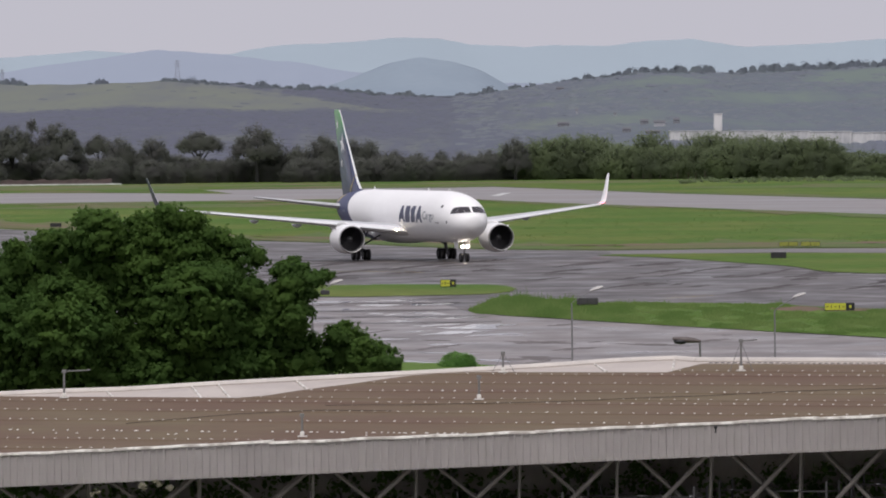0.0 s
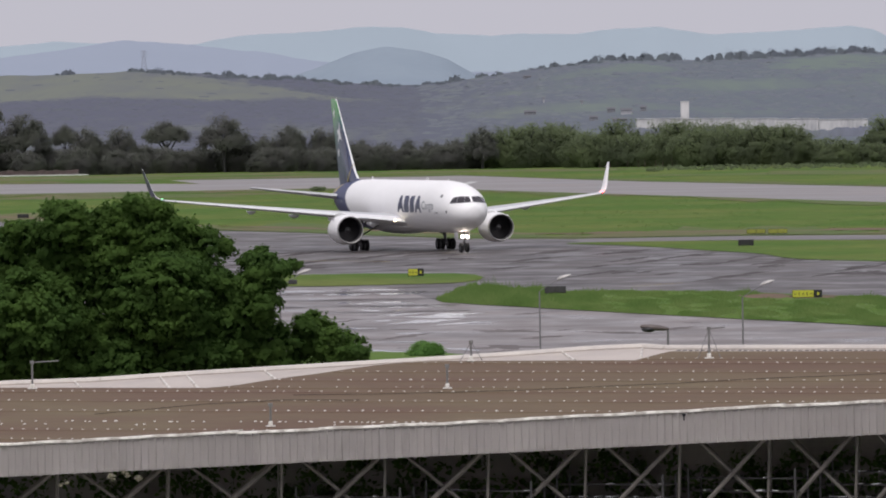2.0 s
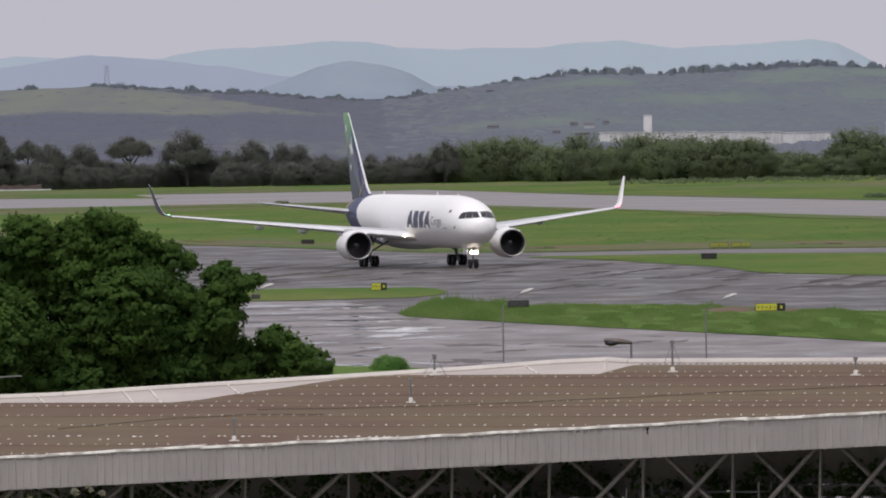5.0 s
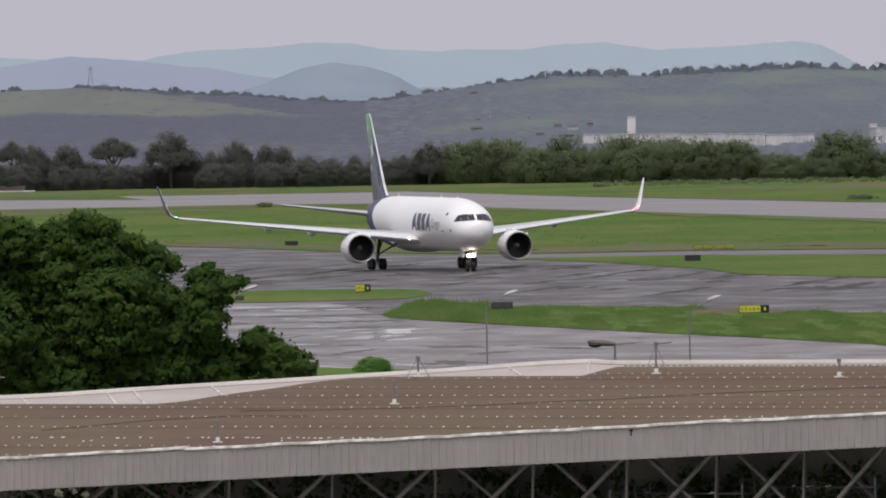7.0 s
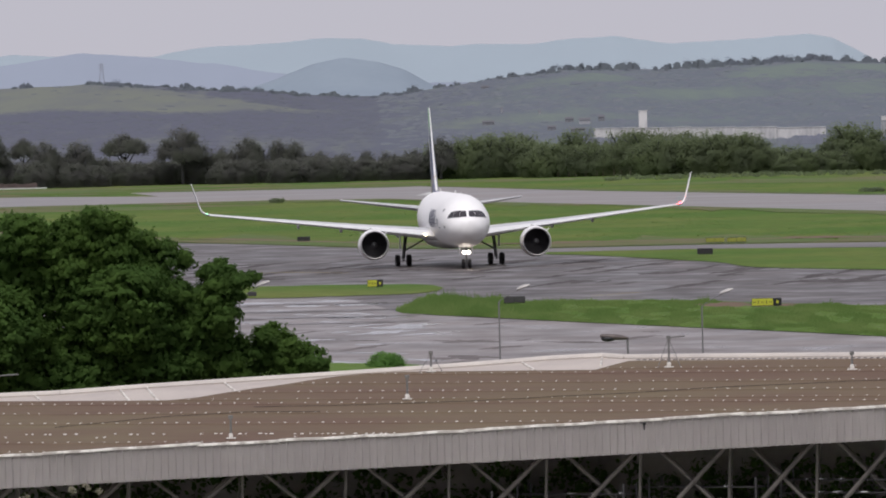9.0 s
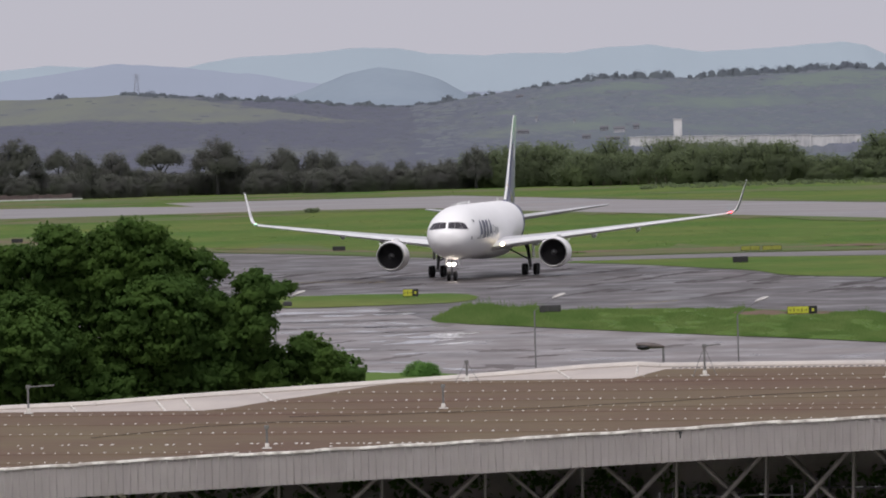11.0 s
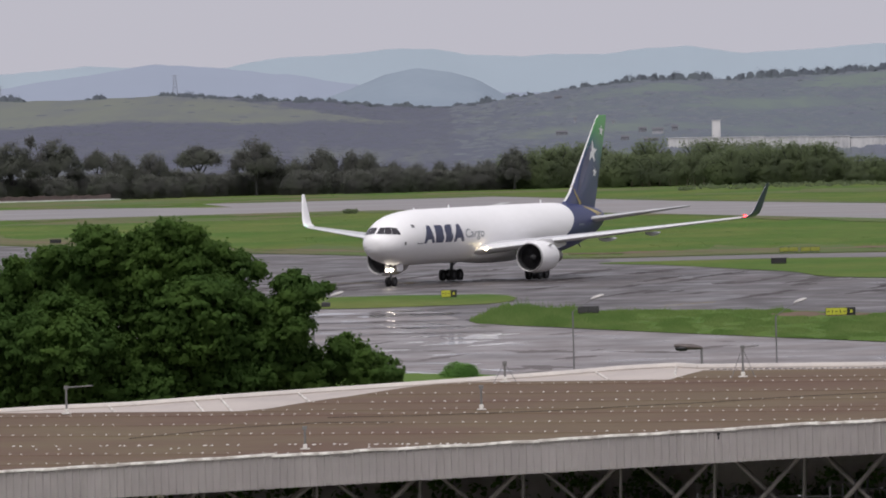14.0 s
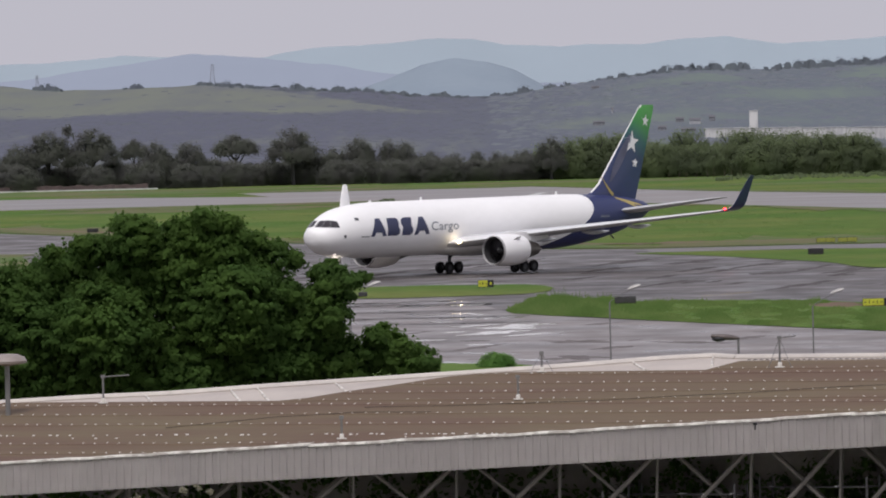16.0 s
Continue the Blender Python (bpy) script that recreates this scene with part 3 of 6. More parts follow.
def hill(name, material, pts, y_top, y_base, z_base, rough, seed, label, half=420, steps=320, rows=26, back=60):
    """A slope that climbs from its foot to an uneven ridge, and falls away behind."""
    bm = bmesh.new()
    grid = []
    for j in range(rows + 2):
        v = min(j / rows, 1.0)
        line = []
        for i in range(steps + 1):
            x = -half + 2 * half * i / steps
            top = ridge(pts, x)
            y = y_base + (y_top - y_base) * v
            z = z_base + (top - z_base) * (v ** 1.15)
            z += rough * noise.fractal(Vector((x * 0.02, y * 0.004, seed)), 0.8, 2.2, 4) * (0.4 + 0.6 * v) * (1 if j <= rows else 0)
            if j > rows:
                y, z = y_top + back, z_base - 2
            line.append(bm.verts.new((x, y, z)))
        grid.append(line)
    for a, b in zip(grid, grid[1:]):
        for i in range(steps):
            bm.faces.new((a[i], a[i + 1], b[i + 1], b[i]))
    return tagged(part(name, bm, material, smooth=True), label, "hills", "", "structure")


FAR_RIDGE = [(-420, 34), (-229, 36.5), (-188, 38.4), (-168, 39.4), (-153, 37.6), (-138, 37.4), (-108, 37.2), (-81, 40.6), (-60, 42.3), (-38, 43.4), (-18, 44.6), (-1, 43), (12.6, 39.4), (48, 40.4), (85, 40.5), (118, 41.8),
             (145, 39.4), (177, 39), (211, 41.4), (223, 40.4), (233, 35.7), (247, 28), (420, 22)]
MID_RIDGE = [(-420, 8), (-75, 14), (-63.7, 20.0), (-42.7, 26.2), (-27, 32), (-10, 34.5), (4.3, 32.3), (17.4, 28.2), (35.5, 19), (60, 12), (420, 8)]
LEFT_RIDGE = [(-420, 20), (-215, 28), (-180, 33), (-163, 35.4), (-150, 37), (-141, 38.5), (-133, 38.9), (-122, 38), (-107, 36.7), (-85, 34.5), (-60, 32), (-40, 29), (0, 22), (420, 10)]
GREEN_RIDGE = [(-420, 25), (-199, 25.3), (-183, 23.6), (-148, 23), (-113, 24.3), (-89, 22.7), (-71, 21), (-43, 19.6), (-19.6, 17.5), (3.7, 16.6), (20, 17.8), (39, 20.7), (62, 23.8), (85, 26.2), (109, 25.6), (120, 25),
               (144, 26.3), (183, 27.5), (218, 26), (420, 24)]
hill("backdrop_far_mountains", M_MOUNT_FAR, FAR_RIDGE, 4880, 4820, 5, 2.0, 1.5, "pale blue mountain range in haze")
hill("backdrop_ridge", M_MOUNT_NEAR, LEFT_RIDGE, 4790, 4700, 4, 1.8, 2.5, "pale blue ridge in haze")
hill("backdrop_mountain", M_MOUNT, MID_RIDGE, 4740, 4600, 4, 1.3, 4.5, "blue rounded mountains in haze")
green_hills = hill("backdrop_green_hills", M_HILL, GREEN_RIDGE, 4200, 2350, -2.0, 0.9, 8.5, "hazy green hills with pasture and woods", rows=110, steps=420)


def green_height(x, y):
    v = min(max((y - 2350) / 1850, 0), 1)
    top = ridge(GREEN_RIDGE, x)
    return -2.0 + (top + 2.0) * v ** 1.15 + 0.9 * noise.fractal(Vector((x * 0.02, y * 0.004, 8.5)), 0.8, 2.2, 4) * (0.4 + 0.6 * v)


def dome(verts, faces, c, rx, rz, rng, soft):
    """A low rounded tree crown far away: an uneven dome."""
    i = len(verts)
    n = 7
    off = rng.uniform(0, 6.283)
    for ring, (q, h) in enumerate(((1.0, 0.0), (0.92, 0.5), (0.6, 0.85))):
        for k in range(n):
            a = off + 2 * math.pi * k / n
            s = q * rng.uniform(0.75, 1.2)
            verts.append((c[0] + rx * s * math.cos(a), c[1] + rx * s * math.sin(a), c[2] + rz * h * rng.uniform(0.85, 1.15)))
    verts.append((c[0], c[1], c[2] + rz))
    for ring in range(2):
        for k in range(n):
            a, b2 = i + ring * n + k, i + ring * n + (k + 1) % n
            faces.append((a, b2, b2 + n, a + n))
    for k in range(n):
        faces.append((i + 2 * n + k, i + 2 * n + (k + 1) % n, i + 3 * n))
    for ring, up in enumerate((0.25, 0.7, 1.3)):
        for k in range(n):
            a = off + 2 * math.pi * (k + 0.5) / n
            soft.append(Vector((0.35 * math.cos(a), 0.35 * math.sin(a) - 0.35, 0.6 + 0.4 * up)).normalized())


# woods on the hills: pasture keeps clear below the western ridge and on the eastern crest
def wooded(x, v):
    n = noise.noise(Vector((x * 0.02, v * 7.0, 2.2))) + 0.4 * noise.noise(Vector((x * 0.08, v * 26.0, 5.0)))
    if x < 5:
        top = float(np.interp(x, [-140, -70, -26, 5], [1.02, 0.94, 0.76, 0.74]))
        low = float(np.interp(x, [-140, -26, 5], [0.63, 0.71, 0.74]))
        if low + 0.03 * n < v < top + 0.02 * n:
            return 0.03
        return 0.95 if v > 0.45 + 0.1 * n else (0.9 if n > -0.1 else 0.6)
    if x > 82 and 0.72 + 0.08 * n < v < 0.95:
        return 0.85 if n > 0.08 else 0.1
    return 0.95 if v > 0.9 else (0.85 if n > -0.2 else 0.3)


cover = green_hills.data.color_attributes.new("cover", "FLOAT_COLOR", "POINT")
for vert, item in zip(green_hills.data.vertices, cover.data):
    v = min(max((vert.co.y - 2350) / 1850, 0), 1)
    wood = sum(wooded(vert.co.x + dx, v + dv) for dx, dv in ((0, 0), (-4, 0.012), (4, -0.012), (-7, -0.03), (7, 0.03))) / 5
    item.color = (wood, 1 / (1 + math.exp(-(vert.co.x - 25) / 18)), 0, 1)

# houses on the slope: place, width, height, whitewashed or not
HILL_HOUSES = [(64.9, 3050, 3.4, 1.5, True), (61.5, 3110, 2.4, 1.3, False), (44.7, 3400, 0.6, 1.5, True), (56.0, 3315, 0.7, 1.0, True), (37.3, 3160, 3.6, 1.2, False), (53.8, 2985, 2.4, 1.2, False), (60.6, 2940, 4.2, 1.0, False),
               (71.0, 3095, 1.8, 1.4, False), (46.2, 4005, 3.0, 1.0, False)]

rng = random.Random(21)
verts, faces, soft = [], [], []
for x in range(58, 150, 2):
    for _ in range(5):
        r = rng.uniform(0.8, 1.6)
        h = float(np.interp(x, [58, 68, 80, 98, 106, 112, 122, 150], [4.9, 4.7, 4.3, 3.7, 3.4, 3.9, 4.4, 3.0]))
        dome(verts, faces, (x + rng.uniform(-1, 1), 2672 + rng.uniform(-6, 6), -1.0), r * 1.6, h + 1.0 + rng.uniform(-0.6, 0.1), rng, soft)
# crowns that stand up along the ridge
def crown_on_ridge(x, y, r, lift=0.0):
    z = green_height(x, y) - 0.6 + lift
    for k in range(7):
        u = rng.uniform(-0.75, 0.75)
        dome(verts, faces, (x + u * r * 1.1, y + rng.uniform(-1, 1), z - 0.5), r * rng.uniform(0.3, 0.55), 0.5 + r * (1.0 - 0.6 * u * u) * rng.uniform(0.6, 1.0), rng, soft)
    for _ in range(14):
        u, q = rng.gauss(0, 0.5), r * rng.uniform(0.18, 0.36)
        at = (x + u * r * 1.2, y + rng.uniform(-1, 1), z + r * (0.95 - 0.7 * u * u) * rng.uniform(0.4, 1.0))
        clump_mesh(verts, faces, at, q, q * 0.75, rng, 24, 0.05 + 0.03 * r, 0.8, Vector((0, -0.6, 1.0)), soft)


def hillside_canopy(count, x0, x1, flat):
    """Low crowns scattered over the wooded parts of the slope, clear of the houses."""
    for _ in range(count):
        v = rng.uniform(0.12, 0.985)
        y = 2350 + 1850 * v
        x = rng.uniform(x0, x1) * (0.6 + 0.4 * y / 4200)
        wood = wooded(x, v)
        if rng.random() > (wood if wood > 0.5 else 0.02) or (45 < x < 150 and y < 2790):
            continue
        if any(abs(x - hx) < w * 0.5 + 1.2 and -90 < y - hy < 6 for hx, hy, w, h, _ in HILL_HOUSES):
            continue
        r = rng.uniform(0.7, 1.9) * (0.6 + 0.5 * v)
        z = green_height(x, y) - 0.25 * r
        dome(verts, faces, (x, y, z), r * 1.5, r * flat, rng, soft)
        clump_mesh(verts, faces, (x + rng.gauss(0, r * 0.5), y, z + 0.25 * r), r * 0.9, r * 0.3, rng, 10, 0.12 + 0.08 * r, 0.8, Vector((0, -0.4, 1.1)), soft)


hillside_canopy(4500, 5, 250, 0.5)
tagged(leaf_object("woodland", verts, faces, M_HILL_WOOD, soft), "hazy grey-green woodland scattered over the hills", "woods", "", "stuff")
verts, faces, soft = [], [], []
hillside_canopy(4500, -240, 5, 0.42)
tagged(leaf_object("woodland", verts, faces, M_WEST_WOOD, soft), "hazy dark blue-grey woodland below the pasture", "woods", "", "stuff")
verts, faces, soft = [], [], []
for _ in range(230):
    x = rng.uniform(-112, 232)
    crown_on_ridge(x, 4190 - rng.random() * 60, rng.uniform(0.8, 1.5) * (1.35 if x > 150 or x < 25 else 1.0))
RIDGE_TREES = [(-180, 2.6), (-176, 2.4), (-172, 1.8), (-146, 1.3), (-141, 1.9), (-114, 1.9), (-110, 2.0), (-106, 2.0), (-102, 2.1), (-98, 1.6), (-83.5, 1.7), (-74, 2.4), (-69, 2.1), (-64, 1.8), (-57, 2.3), (-51, 1.8), (-44, 2.1),
               (-30, 1.8), (-15, 2.0), (7, 1.9), (20, 2.5), (30, 2.1), (37, 1.6), (50, 1.8), (54, 1.9), (59, 2.2), (66, 1.8), (71, 1.8), (77.5, 2.6), (83, 3.1), (90, 3.2), (98, 2.9), (106, 4.0), (109, 3.3), (123, 2.8), (130, 3.3),
               (136, 3.1), (143, 3.5), (149, 3.4), (154, 3.0), (159, 3.3), (164, 3.0), (169, 3.2), (175, 3.6), (182, 3.2), (189, 3.5), (197, 3.2), (206, 3.0), (215, 3.3)]
for x, r in RIDGE_TREES:
    crown_on_ridge(x + rng.uniform(-1, 1), 4186 - rng.uniform(0, 20), r * rng.uniform(0.85, 1.25) * (1.2 if x < 40 else 1.0), 0.1 * r)
for x in (72.5, 91.5, 118.5):
    crown_on_ridge(x, 4186, 1.0, 1.2)
tagged(leaf_object("ridge_trees", verts, faces, M_RIDGE_WOOD, soft), "haze-tinted dark tree crowns along the ridge of the hills", "woods", "", "stuff")


def far_tree(name, label, seed, height, spread, material, palm=False, trunk=0.3):
    """A field tree: tapered trunk with limbs, and a crown of ragged clumps with gaps."""
    rng = random.Random(seed)
    e = thing(name, label, "tree", "trees beyond the runway")
    bm = bmesh.new()
    tube(bm, (0, 0, -0.2), (rng.uniform(-.2, .2), 0, height * 0.55), 0.3, 0.16, 8)
    if palm:
        tube(bm, (0, 0, height * 0.5), (0, 0, height * 0.92), 0.17, 0.13, 8)
    tips = []
    for k in range(0 if palm else 6):
        a = k * 1.05 + rng.uniform(-.3, .3)
        r = spread * rng.uniform(0.35, 0.75)
        tip = (r * math.cos(a), r * math.sin(a), height * rng.uniform(0.55, 0.85))
        tube(bm, (0, 0, height * rng.uniform(0.3, 0.5)), tip, 0.13, 0.05, 5)
        tips.append(tip)
    part("trunk", bm, M_BARK_FAR, e)
    verts, faces, soft = [], [], []
    if palm:
        for k in range(26):
            a, up = rng.uniform(0, 6.283), rng.uniform(-0.2, 1.0)
            for q in (0.25, 0.5, 0.75, 1.0):
                c = (q * spread * math.cos(a) * (1.1 - 0.5 * abs(up)), q * spread * math.sin(a) * (1.1 - 0.5 * abs(up)), height * 0.9 + spread * 0.6 * up * q - 0.5 * q * q)
                clump_mesh(verts, faces, c, 0.35, 0.25, rng, 6, 0.3, 0.5, Vector((0, 0, 0.4)), soft)
    else:
        for k in range(int(100 + spread * 20) if trunk else 250):
            a, q = rng.uniform(0, 6.283), rng.random() ** 0.55
            c = (q * spread * math.cos(a), q * spread * math.sin(a), height * (trunk + (1 - trunk) * (0.9 - 0.55 * q * q) * rng.uniform(0.35 if trunk else 0.04, 1.0)))
            lift = (c[2] / height - 0.45) * 1.6
            way, wide = Vector((c[0] / spread * 0.8, c[1] / spread * 0.8, lift)), rng.uniform(0.5, 1.05)
            clump_mesh(verts, faces, c, wide, wide * 0.78, rng, 52, 0.15, 0.7, way, soft)
        for tip in tips:
            clump_mesh(verts, faces, tip, 1.05, 0.75, rng, 64, 0.15, 0.7, Vector((0, 0, 0.7)), soft)
    crown = leaf_object("crown", verts, faces, material, soft)
    crown.parent = e
    return e


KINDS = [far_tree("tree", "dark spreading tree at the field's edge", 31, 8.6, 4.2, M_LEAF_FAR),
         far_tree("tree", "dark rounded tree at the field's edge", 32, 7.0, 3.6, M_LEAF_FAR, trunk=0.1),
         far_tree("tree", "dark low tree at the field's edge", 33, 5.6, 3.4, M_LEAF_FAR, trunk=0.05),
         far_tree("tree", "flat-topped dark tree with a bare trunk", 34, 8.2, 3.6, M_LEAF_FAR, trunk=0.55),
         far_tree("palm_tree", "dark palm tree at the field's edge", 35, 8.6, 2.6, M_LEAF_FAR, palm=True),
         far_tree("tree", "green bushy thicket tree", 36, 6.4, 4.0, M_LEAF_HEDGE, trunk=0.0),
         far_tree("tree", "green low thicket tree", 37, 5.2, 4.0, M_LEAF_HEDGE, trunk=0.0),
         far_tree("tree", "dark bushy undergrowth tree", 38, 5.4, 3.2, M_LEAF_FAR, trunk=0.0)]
rng = random.Random(5)
PLAN = [(-92, 2032, 1, 1.3, 1.3), (-86, 2028, 0, 1.3, 1.32), (-77, 2026, 0, 1.3, 1.36), (-82.4, 2034, 4, 0.5, 1.36), (-69.3, 2042, 3, 0.78, 1.12), (-64.8, 2030, 1, 1.1, 1.3), (-58, 2028, 1, 1.15, 1.28),
        (-49, 2044, 3, 1.25, 1.16), (-37.1, 2026, 0, 1.28, 1.26), (-29.3, 2030, 2, 1.05, 1.28), (-24.2, 2028, 1, 1.1, 1.3), (-18.3, 2030, 1, 0.7, 1.2),
        (-15, 2030, 1, 1.0, 1.14), (-10, 2028, 2, 0.95, 1.08), (-5.5, 2026, 2, 0.8, 1.0), (-0.5, 2034, 1, 0.6, 0.84), (4, 2028, 2, 0.9, 1.0), (9, 2026, 2, 0.9, 1.08), (14.2, 2014, 1, 0.95, 1.18)]
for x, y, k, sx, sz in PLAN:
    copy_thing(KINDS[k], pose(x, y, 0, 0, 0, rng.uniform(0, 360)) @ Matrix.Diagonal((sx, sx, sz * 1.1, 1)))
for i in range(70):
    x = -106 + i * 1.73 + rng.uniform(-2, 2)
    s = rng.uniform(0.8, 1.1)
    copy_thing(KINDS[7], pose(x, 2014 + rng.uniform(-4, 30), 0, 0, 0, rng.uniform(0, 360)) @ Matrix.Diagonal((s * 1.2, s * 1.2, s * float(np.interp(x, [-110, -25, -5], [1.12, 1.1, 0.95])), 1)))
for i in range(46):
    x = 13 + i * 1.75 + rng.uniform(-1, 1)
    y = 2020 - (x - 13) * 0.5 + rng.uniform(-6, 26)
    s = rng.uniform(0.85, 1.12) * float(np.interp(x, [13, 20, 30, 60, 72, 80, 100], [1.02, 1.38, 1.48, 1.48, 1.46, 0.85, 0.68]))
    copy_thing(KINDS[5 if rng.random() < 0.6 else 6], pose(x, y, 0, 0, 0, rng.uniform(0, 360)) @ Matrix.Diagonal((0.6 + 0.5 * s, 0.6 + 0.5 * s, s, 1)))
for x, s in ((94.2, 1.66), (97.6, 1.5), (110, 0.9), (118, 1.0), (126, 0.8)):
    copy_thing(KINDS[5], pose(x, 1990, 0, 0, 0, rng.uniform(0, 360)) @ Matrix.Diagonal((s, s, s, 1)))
for k, (x, y) in zip(KINDS, ((-100, 2040), (-97, 2030), (-105, 2030), (-112, 2034), (-118, 2030), (104, 1985), (112, 1975), (-125, 2040))):
    k.matrix_basis = pose(x, y, 0)


# ---- the foreground building: sloping roof, fascia, trusses, in the hall's own frame ----
HALL = pose(1.249, 330.0, 0, 0, 0, -29.1)


def roof_z(y):
    return 5.959 + 0.12 * y


def front_y(x):
    return 0.28 + 0.342 * x


TOP = [(-45, 0.2), (-22.3, 9.0), (-19.3, 9.7), (-16.7, 11.0), (-13.1, 12.5), (-9.5, 14.0), (-6.0, 15.6), (-3.9, 16.8), (-2.5, 17.2), (-2.0, 17.34), (-1.3, 16.95), (40, 17.1)]
STEPS = [(-45, 7.5), (-13.6, 7.5), (-12.8, 8.1), (-12.3, 9.1), (-11.7, 9.95), (-11.1, 10.7), (-10.5, 11.7), (-9.85, 12.6), (-9.1, 13.2), (-7.9, 13.5), (-0.42, 13.62), (-0.3, 15.6), (40, 15.8)]
X0, X1 = -34.0, 32.0


def back_y(x):
    return min(ridge(STEPS, x), ridge(TOP, x) - 0.5)


def strip(bm, low, high, lift, thick, n=200, x0=X0, x1=X1):
    """A thin slab on the roof's slope between two curves."""
    rows = []
    for i in range(n + 1):
        x = x0 + (x1 - x0) * i / n
        a, b = low(x), max(high(x), low(x) + 0.02)
        rows.append([bm.verts.new((x, y, roof_z(y) + h)) for y, h in ((a, lift), (b, lift), (b, lift - thick), (a, lift - thick))])
    for p, q in zip(rows, rows[1:]):
        for k in range(4):
            bm.faces.new((p[k], p[(k + 1) % 4], q[(k + 1) % 4], q[k]))
    bm.faces.new(rows[0])
    bm.faces.new(rows[-1][::-1])
    bmesh.ops.recalc_face_normals(bm, faces=bm.faces[:])
    return bm


hall = thing("hangar_building", "long low hall with a brown sloping roof and grey fascia", "building", "", HALL)
part("roof", strip(bmesh.new(), front_y, back_y, 0.0, 0.12, 400, -24.5), M_ROOF, hall, "brown weathered sheet roof with rows of white fixings")
part("membrane", strip(bmesh.new(), lambda x: max(back_y(x) - 0.6, front_y(x)), lambda x: ridge(TOP, x), -0.13, 0.1, 300, -30.0), M_MEMBRANE, hall, "white roofing membrane along the back edge")
bm = bmesh.new()
for i in range(120):
    x, x2 = -30.0 + 62.0 * i / 120, -30.0 + 62.0 * (i + 1) / 120
    y, y2 = ridge(TOP, x), ridge(TOP, x2)
    tube(bm, (x, y, roof_z(y) - 0.1), (x2, y2, roof_z(y2) - 0.1), 0.12, sides=8)
part("edge_roll", bm, M_ROLL, hall, "rolled white edge of the membrane", smooth=True)
FASCIA = 1.06
bm = bmesh.new()
prev = None
x = X0
k = 0
while x < X1:
    d = (0.0, 0.0, 0.045, 0.045)[k % 4]
    y = front_y(x) - 0.05 - d
    zt = roof_z(front_y(x))
    cur = (bm.verts.new((x, y, zt + 0.02)), bm.verts.new((x, y, zt - FASCIA)))
    if prev:
        bm.faces.new((prev[0], prev[1], cur[1], cur[0]))
    prev = cur
    x += (0.12, 0.022, 0.07, 0.022)[k % 4]
    k += 1
bmesh.ops.solidify(bm, geom=bm.faces[:], thickness=0.012)
part("fascia", bm, M_FASCIA, hall, "ribbed grey metal fascia")
bm = bmesh.new()
y, z = front_y(7.09), roof_z(front_y(7.09))
box(bm, (7.07, y - 0.13, z - 0.3), (7.11, y - 0.1, z - 0.08))
box(bm, (7.04, y - 0.13, z - 0.15), (7.15, y - 0.1, z - 0.08))
part("fascia_tear", bm, M_BOXK, hall, "small dark tear in the fascia")
# flashing in lapped lengths, dented and uneven
rng = random.Random(12)
x = X0
while x < X1 - 0.5:
    x2 = min(x + rng.uniform(2.4, 3.4), X1)
    bm = bmesh.new()
    prev = None
    lift, tilt = rng.uniform(-0.012, 0.02), rng.uniform(-0.02, 0.03)
    for i in range(9):
        xx = x - 0.03 + (x2 - x + 0.06) * i / 8
        y = front_y(xx)
        z = roof_z(y) + 0.03 + lift + tilt * i / 8 + 0.03 * noise.noise(Vector((xx * 0.9, 0, 0)))
        ring = [bm.verts.new((xx, y + a, z + b)) for a, b in ((-0.13, -0.062), (-0.12, 0.0), (0.0, 0.022), (0.12, 0.016), (0.11, -0.03), (-0.09, -0.062))]
        if prev:
            for k in range(6):
                bm.faces.new((prev[k], prev[(k + 1) % 6], ring[(k + 1) % 6], ring[k]))
        prev = ring
    bmesh.ops.recalc_face_normals(bm, faces=bm.faces[:])
    part("flashing", bm, M_FLASH, hall, "worn white flashing along the roof's front edge")
    x = x2
# fixings: small white caps in rows along the purlins
rng = random.Random(9)
CAP_SIDES = ((0, 1, 5, 4), (1, 2, 6, 5), (2, 3, 7, 6), (3, 0, 4, 7), (4, 5, 6, 7))


def cap_mesh(places, material=M_CAP, name="fixing"):
    """Small domed caps, each given by its place, height over the roof and half width."""
    verts, faces = [], []
    for x, y, z, w in places:
        i = len(verts)
        verts += [(x - w, y - .05, z), (x + w, y - .05, z), (x + w, y + .05, z + .01), (x - w, y + .05, z + .01), (x - w * .7, y - .03, z + .026), (x + w * .7, y - .03, z + .026), (x + w * .7, y + .03, z + .03), (x - w * .7, y + .03, z + .03)]
        faces += [tuple(i + k for k in side) for side in CAP_SIDES]
    me = bpy.data.meshes.new(name)
    me.from_pydata(verts, [], faces)
    me.materials.append(material)
    return me


ONE_CAP = cap_mesh([(0, 0, 0, 0.0255)])
PITCH = 0.4625
# across the slope, a cap's place along the row, size
CAP_ROWS = [(13.98, -1.1, 0.6), (13.05, -1.35, 0.9), (11.08, -10.84, 0.95), (9.22, -10.85, 1.0), (7.62, -20.2, 0.6), (6.7, -20.3, 1.05), (4.68, -18.79, 1.05), (2.54, -18.26, 1.1), (-1.45, -15.44, 1.0), (-3.4, -15.2, 1.0)]
rest, single = [], 0
